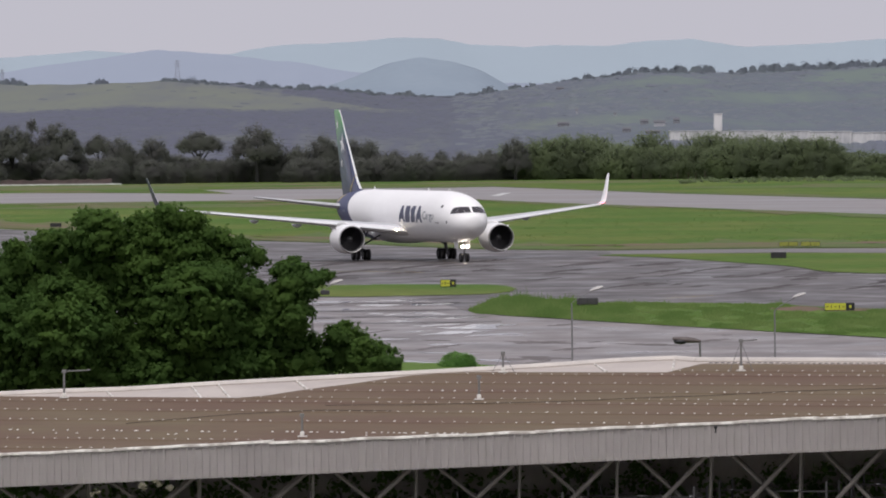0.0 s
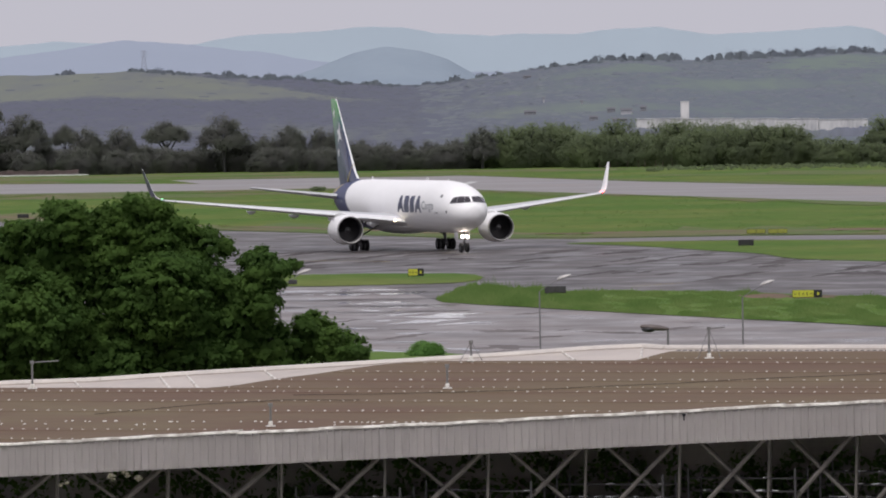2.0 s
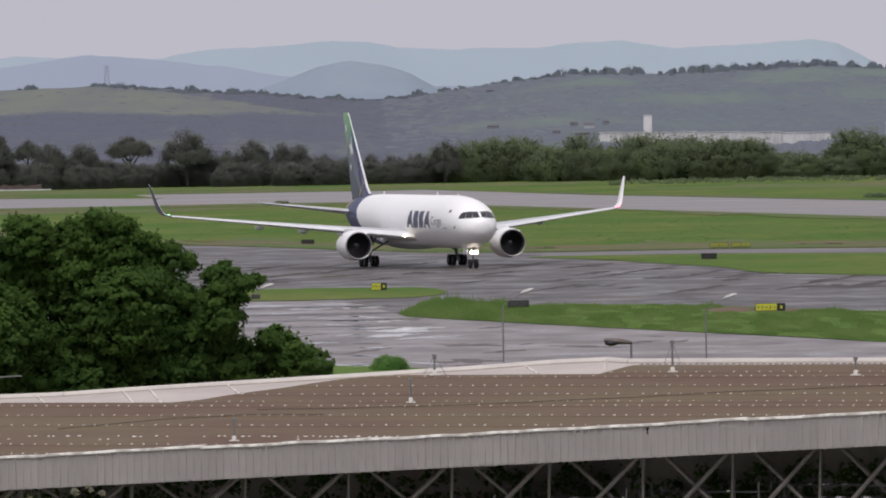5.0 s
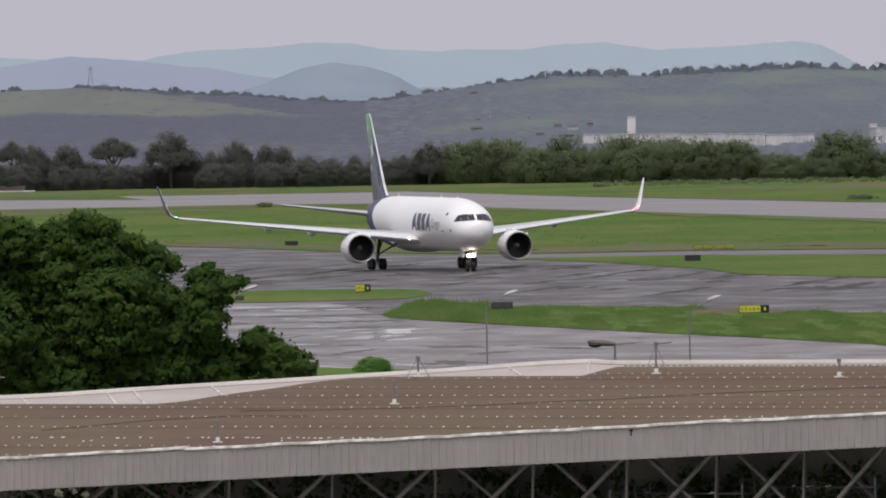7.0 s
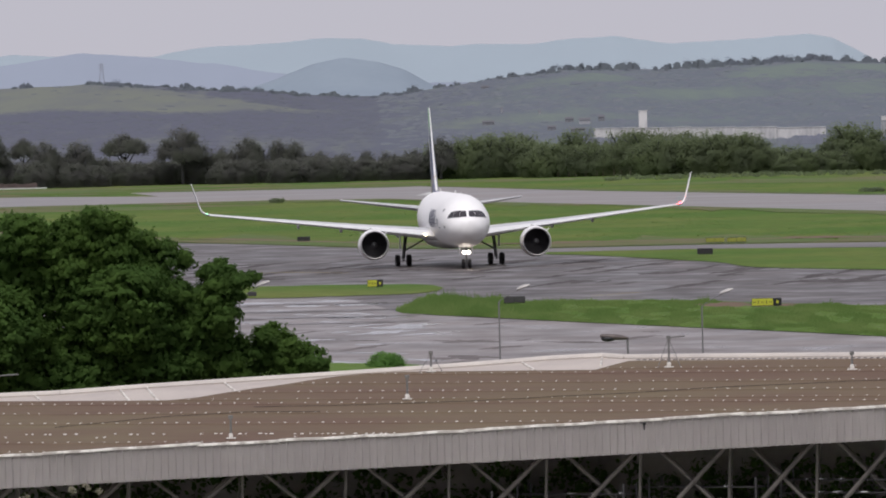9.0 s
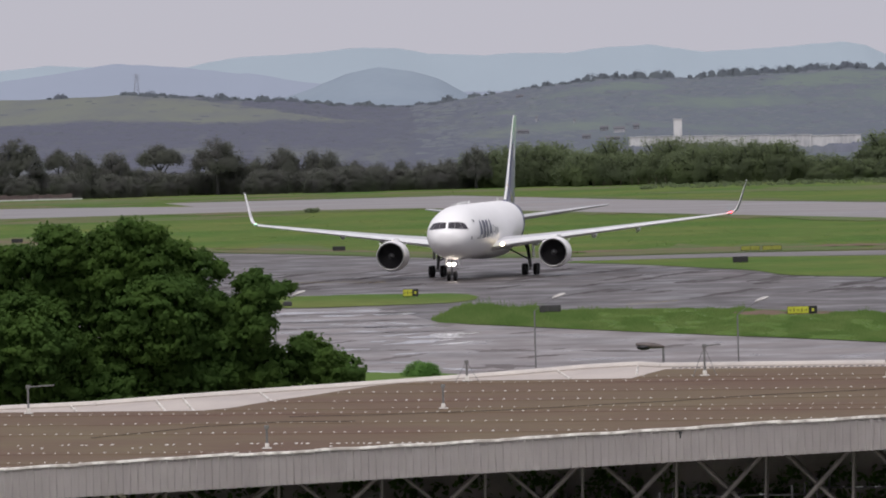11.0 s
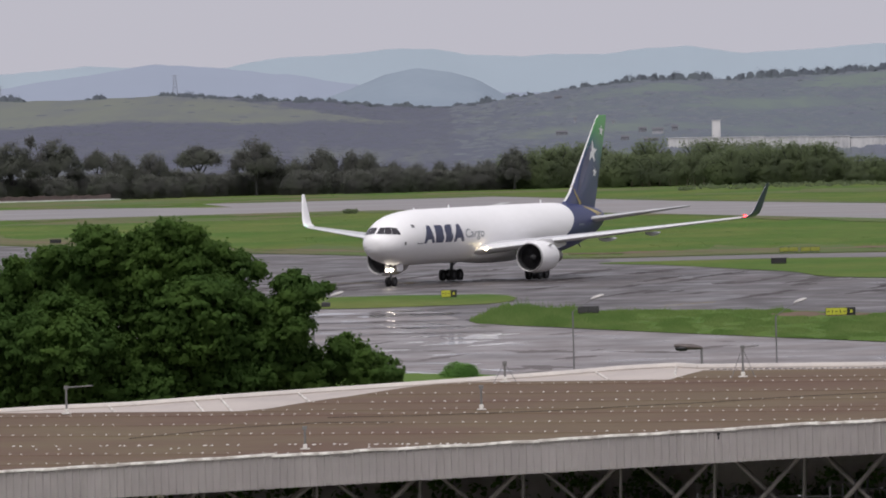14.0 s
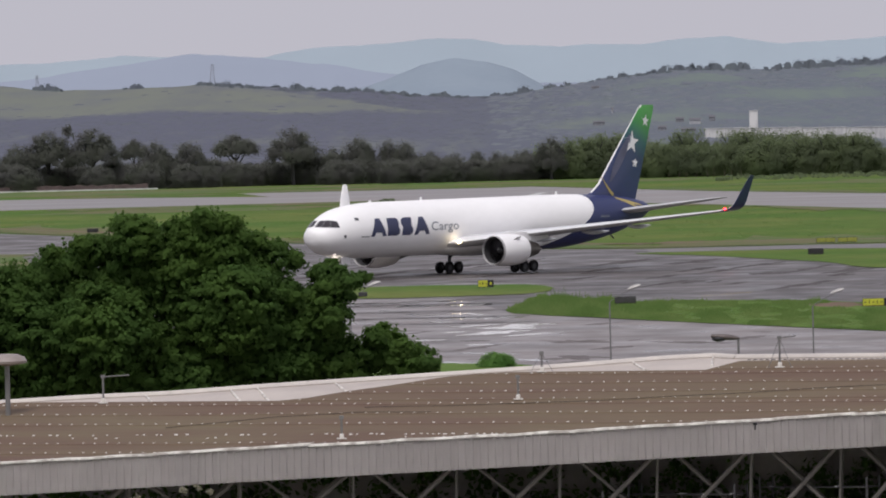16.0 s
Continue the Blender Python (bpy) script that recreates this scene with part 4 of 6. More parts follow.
for yr, phase, size in CAP_ROWS:
    x = phase - PITCH * int((phase - X0) / PITCH)
    while x < X1:
        if front_y(x) + 0.25 < yr < back_y(x) - 0.12 and rng.random() < (0.97 if size > 0.8 else 0.75):
            xx, y, s = x + rng.uniform(-0.03, 0.03), yr + rng.uniform(-0.04, 0.04), size * rng.uniform(0.75, 1.2)
            if -12 < x < 8 and size > 0.8 and single < 300:
                cap = new("fixing", ONE_CAP)
                cap.parent = hall
                cap.matrix_basis = pose(xx, y, roof_z(y)) @ Matrix.Diagonal((s, 1, s, 1))
                single += 1
            else:
                rest.append((xx, y, roof_z(y), 0.0255 * s))
        x += PITCH
# a lap with sealant dabs and closer fixings
x = X0
while x < 1.0:
    for yr, chance in ((0.23, 0.5), (-0.42, 0.1)):
        if front_y(x) + 0.2 < yr and rng.random() < chance:
            y = yr + rng.uniform(-0.07, 0.07)
            rest.append((x + rng.uniform(-0.05, 0.05), y, roof_z(y), rng.choice((0.02, 0.03, 0.03, 0.04, 0.06))))
    x += 0.24
caps = new("fixing", cap_mesh(rest))
caps.parent = hall
tagged(caps, "rows of small white roof fixings", "", "", "stuff")
# open corrugation ends along the back edge
teeth = new("sheet_end", cap_mesh([(0.05 + PITCH * 0.5 * k, 15.75, roof_z(15.75) - 0.005, 0.07) for k in range(110)], M_BOXG, "sheet_end"))
teeth.parent = hall
tagged(teeth, "dark open corrugation ends of the roof sheets", "", "", "stuff")
# overlapping sheet laps along the rows
for r, (yr, _, size) in enumerate(CAP_ROWS):
    yr -= 0.16
    bm = bmesh.new()
    prev = None
    for i in range(187):
        x = X0 + (X1 - X0) * i / 186
        if not front_y(x) + 0.3 < yr < back_y(x) - 0.3:
            prev = None
            continue
        w = 0.03 * noise.noise(Vector((x * 0.3, r, 0)))
        cur = [bm.verts.new((x, yr + a + w, roof_z(yr + a + w) + h)) for a, h in ((-0.12, 0.002), (-0.1, 0.022), (0.25, 0.008))]
        if prev:
            for k in range(2):
                bm.faces.new((prev[k], prev[k + 1], cur[k + 1], cur[k]))
        prev = cur
    if bm.faces[:]:
        bmesh.ops.recalc_face_normals(bm, faces=bm.faces[:])
        part("sheet_lap", bm, M_ROOF, hall)
    else:
        bm.free()
# trusses under the roof, three planes deep: crossed diagonals between posts
NODES = [-20.2, -16.62, -13.02, -9.51, -5.94, -2.69, 0.55, 3.59, 6.51, 9.29, 12.0, 14.63, 17.3, 19.9]
for plane in range(2):
    off = 0.9 + 2.6 * plane
    marks = NODES if plane != 1 else [a + 0.62 * (b - a) for a, b in zip(NODES, NODES[1:])]
    thin = (1.0, 0.7)[plane]

    def node(x, drop, back=0.0):
        return (x, front_y(x) + off + back, roof_z(front_y(x)) - 0.85 - drop)
    for k, x in enumerate(marks):
        part("truss_post", tube(bmesh.new(), node(x, 0), node(x - 0.12, 3.4), 0.05 * thin, sides=8), M_STEEL, hall, smooth=True)
        if k + 1 < len(marks):
            x2 = marks[k + 1]
            part("truss_diagonal", tube(bmesh.new(), node(x2, 0), node(x + 0.22, 2.75), 0.078 * thin, sides=8), M_STEEL, hall, smooth=True)
            part("truss_brace", tube(bmesh.new(), node(x + 0.36, 0, 0.2), node(x2 + 0.16, 2.75, 0.2), 0.06 * thin, sides=8), M_STEEL, hall, smooth=True)
    part("truss_chord", tube(bmesh.new(), node(X0, 0), node(X1, 0), 0.1), M_STEEL, hall, smooth=True)
    part("truss_chord", tube(bmesh.new(), node(X0, 3.3), node(X1, 3.3), 0.1), M_STEEL, hall, smooth=True)
# wall added to close the hall's back, so that its inside stays dark
bm = bmesh.new()
wall_x = [-30.0 + 62.0 * i / 60 for i in range(61)]
rings = []
for x in wall_x:
    y = ridge(TOP, x) - 0.5
    z = roof_z(y) - 0.24
    rings.append([Vector(p) for p in ((x, y, -0.2), (x, y, z), (x, y + 0.25, z), (x, y + 0.25, -0.2))])
loft(bm, rings)
part("added_rear_wall", bm, M_DARK, hall, "added rear wall that keeps the open hall dark")
bm = bmesh.new()
box(bm, (X0, -14, -0.2), (X1, 19, 0.12))
part("hall_floor", bm, M_DARK, hall)

# racks added in the hall; pale bits on their shelves stand in for glints
rng = random.Random(61)
for k in range(6):
    x = -6.0 + 4.1 * k
    e = thing("storage_rack", "added dark rack holding pale pieces that stand for glints", "rack", "racks in the hall", HALL @ pose(x, front_y(x) + 1.9, 0.12))
    for px in (0.0, 3.9):
        for py in (0.0, 0.9):
            part("upright", tube(bmesh.new(), (px, py, 0), (px, py, 4.0 + 0.041 * x), 0.04, sides=6), M_BOXG, e)
    bits = bmesh.new()
    for lv in range(5):
        z = 2.0 + 0.041 * x + 0.42 * lv
        bm = bmesh.new()
        box(bm, (-0.05, -0.05, z - 0.03), (3.95, 0.95, z), bevel=0.005)
        part("shelf", bm, M_BOXG, e)
        for _ in range((16, 16, 12, 8, 3)[lv]):
            bx, w = rng.uniform(0.1, 3.7), rng.choice((0.015, 0.02, 0.03, 0.05, 0.1))
            box(bits, (bx - w, rng.uniform(0.0, 0.1), z + 0.002), (bx + w, rng.uniform(0.2, 0.5), z + rng.uniform(0.015, 0.04)))
    tagged(part("glint_piece", bits, M_BRIGHT, e), "small pale pieces standing in for glints", "", "", "stuff")

# undergrowth seen through the open hall, and a weed under the fascia
rng = random.Random(17)
verts, faces = [], []
for _ in range(900):
    x = rng.uniform(-28, X1)
    y = ridge(TOP, x) - rng.uniform(0.9, 3.5)
    at = HALL @ Vector((x, y, rng.uniform(0.4, min(4.4, roof_z(y) - 1.6))))
    clump_mesh(verts, faces, at, 0.5, 0.4, rng, 26, 0.12, 0.7)
tagged(leaf_object("undergrowth", verts, faces, M_LEAF), "dark undergrowth behind the open hall", "shrubs", "", "stuff")
verts, faces = [], []
for wx, wz, n in ((-10.74, 4.33, 5), (-10.29, 4.43, 3), (-9.96, 4.28, 3), (-12.3, 4.15, 2)):
    for _ in range(n):
        at = HALL @ Vector((wx + rng.gauss(0, 0.1), front_y(wx) - 0.2, wz + rng.uniform(-0.08, 0.06)))
        clump_mesh(verts, faces, at, 0.1, 0.09, rng, 16, 0.05, 0.7)
weed = thing("weed", "small pale weed growing under the fascia", "plant", "", pose(0, 0, 0))
leaves = leaf_object("leaves", verts, faces, M_WEED)
leaves.parent = weed


# ---- roof fittings ----
def roof_rod(x, y, h, label, legs=True, arm=0.0):
    """A short lightning-rod post on a white foot, some with guy legs; its place is in the hall's frame."""
    at = HALL @ Vector((x, y, roof_z(y)))
    e = thing("lightning_rod", label, "lightning rod", "rods on the roof", pose(*at))
    bm = bmesh.new()
    box(bm, (-0.16, -0.16, 0.0), (0.16, 0.16, 0.04), bevel=0.01)
    box(bm, (-0.07, -0.07, 0.04), (0.07, 0.07, 0.18), bevel=0.02)
    part("foot", bm, M_CAP, e, "white foot plate")
    part("post", tube(bmesh.new(), (0, 0, 0.1), (0, 0, h), 0.038, 0.034, 8), M_GALV, e, smooth=True)
    bm = bmesh.new()
    box(bm, (-0.075, -0.04, h - 0.1), (0.075, 0.04, h + 0.02), bevel=0.008)
    part("head", bm, M_GALV, e)
    if legs:
        for a in (200, 340, 90):
            part("guy", tube(bmesh.new(), (0, 0, h * 0.95), (0.42 * math.cos(radians(a)), 0.42 * math.sin(radians(a)), 0.42 * math.sin(radians(a)) * 0.1), 0.012, sides=5), M_GALV, e)
    if arm:
        part("arm", tube(bmesh.new(), (0, 0, h - 0.04), (arm, 0, h), 0.022, sides=6), M_GALV, e)
    return e


roof_rod(-4.27, 7.36, 0.8, "short grey lightning rod on a white foot", legs=False)
roof_rod(2.13, 13.98, 1.05, "tall grey lightning rod with guy legs and a side arm", arm=0.55)
roof_rod(-6.66, 13.39, 0.7, "short grey lightning rod with guy legs")
roof_rod(-6.42, -0.74, 0.75, "short dark lightning rod on a white foot", legs=False)
roof_rod(-20.3, 7.17, 0.95, "short post with a side arm on the roof", legs=False, arm=0.9)
roof_rod(9.39, 13.16, 0.6, "short grey lightning rod on a white foot", legs=False)
# thin cables over the roof
CABLES = [[(-9.23, 5.67), (-3.48, 6.34), (-0.33, 7.07), (3.29, 8.21), (7.73, 9.76), (14.0, 11.2)], [(-14.5, 1.55), (-12.9, 2.64), (-11.45, 3.85), (-9.04, 4.58), (-6.1, 4.71)]]
for line in CABLES:
    cu = bpy.data.curves.new("cable", "CURVE")
    cu.dimensions, cu.bevel_depth, cu.bevel_resolution = "3D", 0.013, 1
    sp = cu.splines.new("POLY")
    sp.points.add(40)
    for k, p in enumerate(sp.points):
        x = line[0][0] + (line[-1][0] - line[0][0]) * k / 40
        y = ridge(line, x) + 0.06 * math.sin(x * 1.3)
        p.co = (*(HALL @ Vector((x, y, roof_z(y) + 0.04))), 1)
    cu.materials.append(M_BARK)
    tagged(new("cable", cu), "thin dark cable lying across the roof", "cable", "cables on the roof")
# membrane folds
for x, y0, x2, y1 in ((-19.0, 8.2, -20.5, 10.1), (-15.3, 7.9, -17.5, 10.9), (-14.1, 7.8, -16.6, 11.2), (-12.2, 9.8, -14.2, 12.3), (-3.15, 14.3, -4.6, 16.1), (-1.1, 15.2, -2.0, 17.0)):
    bm = bmesh.new()
    tube(bm, (x, y0, roof_z(y0) - 0.11), (x2, y1, roof_z(y1) - 0.1), 0.05, 0.03, 6)
    f = part("fold", bm, M_FLASH, hall, "raised fold in the membrane", smooth=True)


# ---- street lamps between roof and apron ----
def street_lamp(x, y, top, hx, hz, label):
    e = thing("street_lamp", label, "street lamp", "lamps behind the roof", pose(x, y, 0))
    part("pole", tube(bmesh.new(), (0, 0, -0.2), (0, 0, top), 0.05, 0.032, 10), M_GALV, e, "thin grey steel pole", smooth=True)
    bm = bmesh.new()
    n = 8
    for k in range(n):
        p, q = k / n, (k + 1) / n
        f = lambda s: (hx * 0.75 * s, 0, top - 0.02 + (hz - top) * 0.85 * (s ** 0.8))
        tube(bm, f(p), f(q), 0.013, sides=6)
    part("arm", bm, M_GALV, e, smooth=True)
    bm = bmesh.new()
    rings = []
    for k in range(9):
        q = k / 8
        r = 0.11 * math.sin(math.pi * (0.1 + 0.82 * q)) ** 0.6
        rings.append([Vector((hx * 0.7 + 0.56 * q, r * 1.2 * math.cos(a), hz - 0.08 + 0.17 * q + r * math.sin(a) * (1 if math.sin(a) > 0 else 0.45))) for a in [2 * math.pi * j / 12 for j in range(12)]])
    part("lamp_head", loft(bm, rings), M_LAMPHEAD, e, "pale grey lamp head", smooth=True)
    return e


street_lamp(5.35, 430, 8.15, 1.1, 8.725, "thin street lamp with a pale upturned head")
street_lamp(13.93, 430, 7.76, 1.1, 8.355, "thin street lamp with a pale upturned head")
e = street_lamp(-5.74, 440, 8.31, 1.09, 8.94, "thin street lamp with a pale upturned head and a dark box")
bm = bmesh.new()
box(bm, (0.36, -0.1, 8.42), (0.74, 0.1, 8.62), bevel=0.03)
part("ballast_box", bm, M_BOXG, e, "dark ballast box under the arm")
e = thing("street_lamp", "dark brown lamp on a short post behind the roof", "street lamp", "", pose(8.93, 357, 0))
part("pole", tube(bmesh.new(), (0, 0, -0.2), (0, 0, 8.28), 0.06, 0.04, 8), M_GALV, e, smooth=True)
bm = bmesh.new()
rings = []
for k in range(10):
    q = k / 9
    r = 0.14 * math.sin(math.pi * (0.12 + 0.8 * (1 - q))) ** 0.7
    rings.append([Vector((0.04 - 1.0 * q, r * math.cos(a), 8.27 + 0.1 * q + r * 0.75 * math.sin(a))) for a in [2 * math.pi * j / 12 for j in range(12)]])
part("lamp_head", loft(bm, rings), M_LAMPDARK, e, "dark brown lamp head", smooth=True)
bm = bmesh.new()
bmesh.ops.create_uvsphere(bm, u_segments=12, v_segments=8, radius=0.17, matrix=pose(-0.68, 0, 8.26) @ Matrix.Diagonal((1.5, 1, 0.6, 1)))
part("glass_bowl", bm, M_SIGN_K, e, "dark glass bowl", smooth=True)
e = thing("floodlight_post", "grey-brown mushroom-shaped lamp on a grey post", "street lamp", "", pose(-16.2, 345, 0))
part("pole", tube(bmesh.new(), (0, 0, -0.2), (0, 0, 8.2), 0.1, 0.085, 12), M_GALV, e, smooth=True)
bm = lathe(bmesh.new(), [(8.62, 0.02), (8.6, 0.35), (8.5, 0.6), (8.36, 0.68), (8.28, 0.66), (8.24, 0.3), (8.2, 0.1)], Matrix.Rotation(radians(-90), 4, "Y"), 24)
bmesh.ops.recalc_face_normals(bm, faces=bm.faces[:])
part("cap", bm, M_LAMPCAP, e, "grey-brown mushroom lamp cap", smooth=True)


# ---- taxiway signs ----
def taxi_sign(x0, x1, y, h, split, label, faces=(M_SIGN_Y, M_SIGN_K), marks=True, name="taxiway_sign", group="taxiway signs"):
    """A low lit sign box: yellow panel with dark marks beside a black panel."""
    w = x1 - x0
    e = thing(name, label, "sign", group, pose(x0, y, 0.02))
    bm = bmesh.new()
    box(bm, (0, 0, 0.14), (w, 0.28, 0.14 + h), bevel=0.025)
    part("housing", bm, M_BOXK, e, "black sign housing")
    for k in range(3):
        bm = bmesh.new()
        tube(bm, (w * (0.15 + 0.35 * k), 0.14, 0), (w * (0.15 + 0.35 * k), 0.14, 0.16), 0.035, sides=8)
        part("leg", bm, M_GALV, e)
    if faces:
        bm = bmesh.new()
        box(bm, (0.03, -0.02, 0.18), (w * split - 0.02, 0.0, 0.1 + h), bevel=0.006)
        left_panel = part("panel", bm, faces[0], e, "yellow sign panel")
        bm = bmesh.new()
        box(bm, (w * split + 0.02, -0.02, 0.18), (w - 0.03, 0.0, 0.1 + h), bevel=0.006)
        right_panel = part("panel", bm, faces[1], e, "black sign panel" if faces[1] is M_SIGN_K else "")
    if marks:
        n = 5 if w > 2 else 3
        for k in range(n):
            bm = bmesh.new()
            cx = w * split * (k + 0.7) / (n + 0.4)
            wide = 0.035 if k % 2 else 0.1
            box(bm, (cx - wide, -0.03, 0.14 + h * (0.3 if k % 2 else 0.44)), (cx + wide, -0.02, 0.14 + h * (0.68 if k % 2 else 0.54)))
            part("mark_bar", bm, M_SIGN_K, left_panel, "black bar")
        bm = bmesh.new()
        cx = w * (1 + split) / 2
        box(bm, (cx - 0.09, -0.03, 0.14 + h * 0.3), (cx + 0.09, -0.02, 0.14 + h * 0.68))
        part("mark_bar", bm, M_SIGN_Y, right_panel, "yellow bar")
    return e


taxi_sign(29.1, 31.4, 780.0, 0.6, 0.72, "yellow and black taxiway sign in the grass")
taxi_sign(-0.4, 0.97, 893.0, 0.64, 0.62, "small yellow and black taxiway sign in the grass")
taxi_sign(36.4, 38.45, 1106, 0.52, 0.5, "faded yellow back of a taxiway sign", (M_SIGN_FADED, M_SIGN_FADED), False)
taxi_sign(38.7, 40.8, 1105, 0.52, 0.5, "faded yellow back of a taxiway sign", (M_SIGN_FADED, M_SIGN_FADED), False)
for x0, x1, y, h, lab in ((32.98, 34.55, 1028.5, 0.6, "black box-shaped back of a taxiway sign"), (-52.0, -50.5, 1341, 0.5, "black box-shaped back of a taxiway sign"),
                          (-8.6, -7.1, 1188, 0.5, "black box-shaped back of a taxiway sign"), (54.2, 55.6, 1030, 0.55, "black box-shaped back of a taxiway sign")):
    taxi_sign(x0, x1, y, h, 0.5, lab, None, False, "sign_box", "sign boxes")
e = taxi_sign(10.5, 12.2, 811, 0.54, 0.5, "dark grey equipment box in tall grass", (M_BOXG, M_BOXG), False, "sign_box", "sign boxes")

# worn yellow guide lines and the white runway marks
def paint_line(points, width, material, label, z=0.055):
    bm = bmesh.new()
    prev = None
    for i, (x, y) in enumerate(points):
        cur = (bm.verts.new((x - width[0] / 2, y - width[1] / 2, z)), bm.verts.new((x + width[0] / 2, y + width[1] / 2, z)))
        if prev:
            bm.faces.new((prev[0], prev[1], cur[1], cur[0]))
        prev = cur
    bmesh.ops.recalc_face_normals(bm, faces=bm.faces[:])
    if bm.faces[:][0].normal.z < 0:
        bmesh.ops.reverse_faces(bm, faces=bm.faces[:])
    return tagged(part("trim_line", bm, material), label, "road marking", "", "structure")


paint_line([(18 + 0.9 * k, 838 + 2.2 * k) for k in range(6)], (0.25, -0.3), M_YLINE, "worn yellow taxi line beside the grass")
paint_line([(8.5, 1700), (9.6, 1726), (10.8, 1752)], (1.6, 0.2), M_WLINE, "white runway mark", 0.05)
paint_line([(72.5, 1456), (80, 1438)], (1.2, 2.0), M_WLINE, "white runway mark", 0.05)
paint_line([(-16 + 2.0 * k, 985 + 1.0 * k - 0.4 * k * k) for k in range(8)], (0.02, 0.9), M_YLINE, "worn yellow taxi line")

for cx, cy, rx, ry in ((27.8, 793, 3.2, 11), (31.5, 787, 3.2, 6)):
    blot("ground_bare_earth", cx, cy, rx, ry, 0.062 + 0.001 * rx, M_SOIL, "bare brown earth strip in the grass", "earth")



def edge_strip(xs, ys, near, far, material, label, seed, z=0.058):
    """A ragged band of ground that follows an edge of the field."""
    low, high = [], []
    for i in range(121):
        x = xs[0] + (xs[-1] - xs[0]) * i / 120
        y = float(np.interp(x, xs, ys))
        n = noise.noise(Vector((x * 0.11, seed, 0))) + 0.6 * noise.noise(Vector((x * 0.5, seed, 4)))
        low.append((x, y + near))
        high.append((x, y + near + (far - near) * max(0.06, 0.55 + 0.75 * n)))
    bm = bmesh.new()
    rows = [[bm.verts.new((x, y, z)) for x, y in line] for line in (low, high)]
    for i in range(120):
        bm.faces.new((rows[0][i], rows[0][i + 1], rows[1][i + 1], rows[1][i]))
    bmesh.ops.recalc_face_normals(bm, faces=bm.faces[:])
    if bm.faces[:][0].normal.z < 0:
        bmesh.ops.reverse_faces(bm, faces=bm.faces[:])
    tagged(part("ground_edge", bm, material), label, "grass", "", "structure")


FIELD_X, FIELD_Y = [-70, -55, -25, -5, 5, 18, 37, 60, 140], [1390, 1330, 1215, 1150, 1116, 1102, 1104, 1092, 1060]
RUN_X, RUN_Y = [-70, -17, 3, 15, 40, 66, 110], [1662, 1678, 1662, 1596, 1486, 1369, 1200]
edge_strip(FIELD_X, FIELD_Y, 1.0, 85, M_DRY, "dry yellowed grass along the taxiway's edge", 3.3)
edge_strip(FIELD_X, FIELD_Y, 30, 44, M_SOIL, "dark bare earth line in the grass along the taxiway", 6.1, 0.064)
edge_strip(RUN_X, RUN_Y, -1.5, -60, M_DRY, "dry yellowed grass along the runway's edge", 9.7)
edge_strip([-77, -57, -37, 3.7, 9, 38, 75, 120], [1850, 1830, 1877, 1874, 1878, 1720, 1568, 1420], 2.0, 40, M_DRY, "dry yellowed grass beyond the runway", 12.4)

# tufts in the far grass, one object of stuff
rng = random.Random(61)
verts, faces = [], []
for _ in range(5200):
    y = 1100 + 900 * rng.random() ** 1.3
    x = rng.uniform(-0.052, 0.056) * y
    lower = float(np.interp(x, [-70, -55, -25, -5, 5, 18, 37, 60, 140], [1390, 1330, 1215, 1150, 1116, 1102, 1104, 1092, 1060]))
    near_edge = float(np.interp(x, [-70, -17, 3, 15, 40, 66, 140], [1662, 1678, 1662, 1596, 1486, 1369, 1090]))
    far_edge = float(np.interp(x, [-77, -57, -37, 3.7, 9, 38, 75, 180], [1848, 1828, 1875, 1872, 1876, 1718, 1566, 1255]))
    if not (lower + 2 < y < near_edge - 2 or far_edge + 3 < y):
        continue
    if noise.noise(Vector((x * 0.09, y * 0.02, 7.0))) < -0.1:
        continue
    r = rng.uniform(0.12, 0.34)
    clump_mesh(verts, faces, (x, y, 0.03), r * 3.0, 0.05, rng, 9, r * 0.6, 0.6, Vector((0, 0, 2.5)))
tagged(leaf_object("grass", verts, faces, M_BLADE), "low uneven grass tufts in the field", "grass", "", "stuff")

# ---- the bush and the near grass ----
sheet("ground_verge", smooth_outline([(-40, 560), (-40, 640), (-6, 646), (-1.5, 644), (1.5, 640), (4, 632), (10, 600), (20, 560)], 4), 0.06, M_GRASS_LUSH, "green grass verge below the apron", "grass")
e = thing("bush", "round bright green bush on the verge", "bush", "", pose(0.75, 634, 0.06))
part("stem", tube(bmesh.new(), (0, 0, -0.1), (0, 0, 0.6), 0.06, 0.03, 6), M_BARK, e)
rng = random.Random(77)
verts, faces, soft = [], [], []
for _ in range(230):
    a, q = rng.uniform(0, 6.283), rng.random() ** 0.5
    c = (1.12 * q * math.cos(a), 1.0 * q * math.sin(a), 0.05 + 0.92 * (1 - 0.75 * q * q) * rng.uniform(0.05, 1.0))
    clump_mesh(verts, faces, c, 0.24, 0.18, rng, 34, 0.06, 0.7, Vector((c[0] * 0.5, c[1] * 0.5, 0.7)), soft)
o = leaf_object("crown", verts, faces, M_BUSH, soft)
o.parent = e


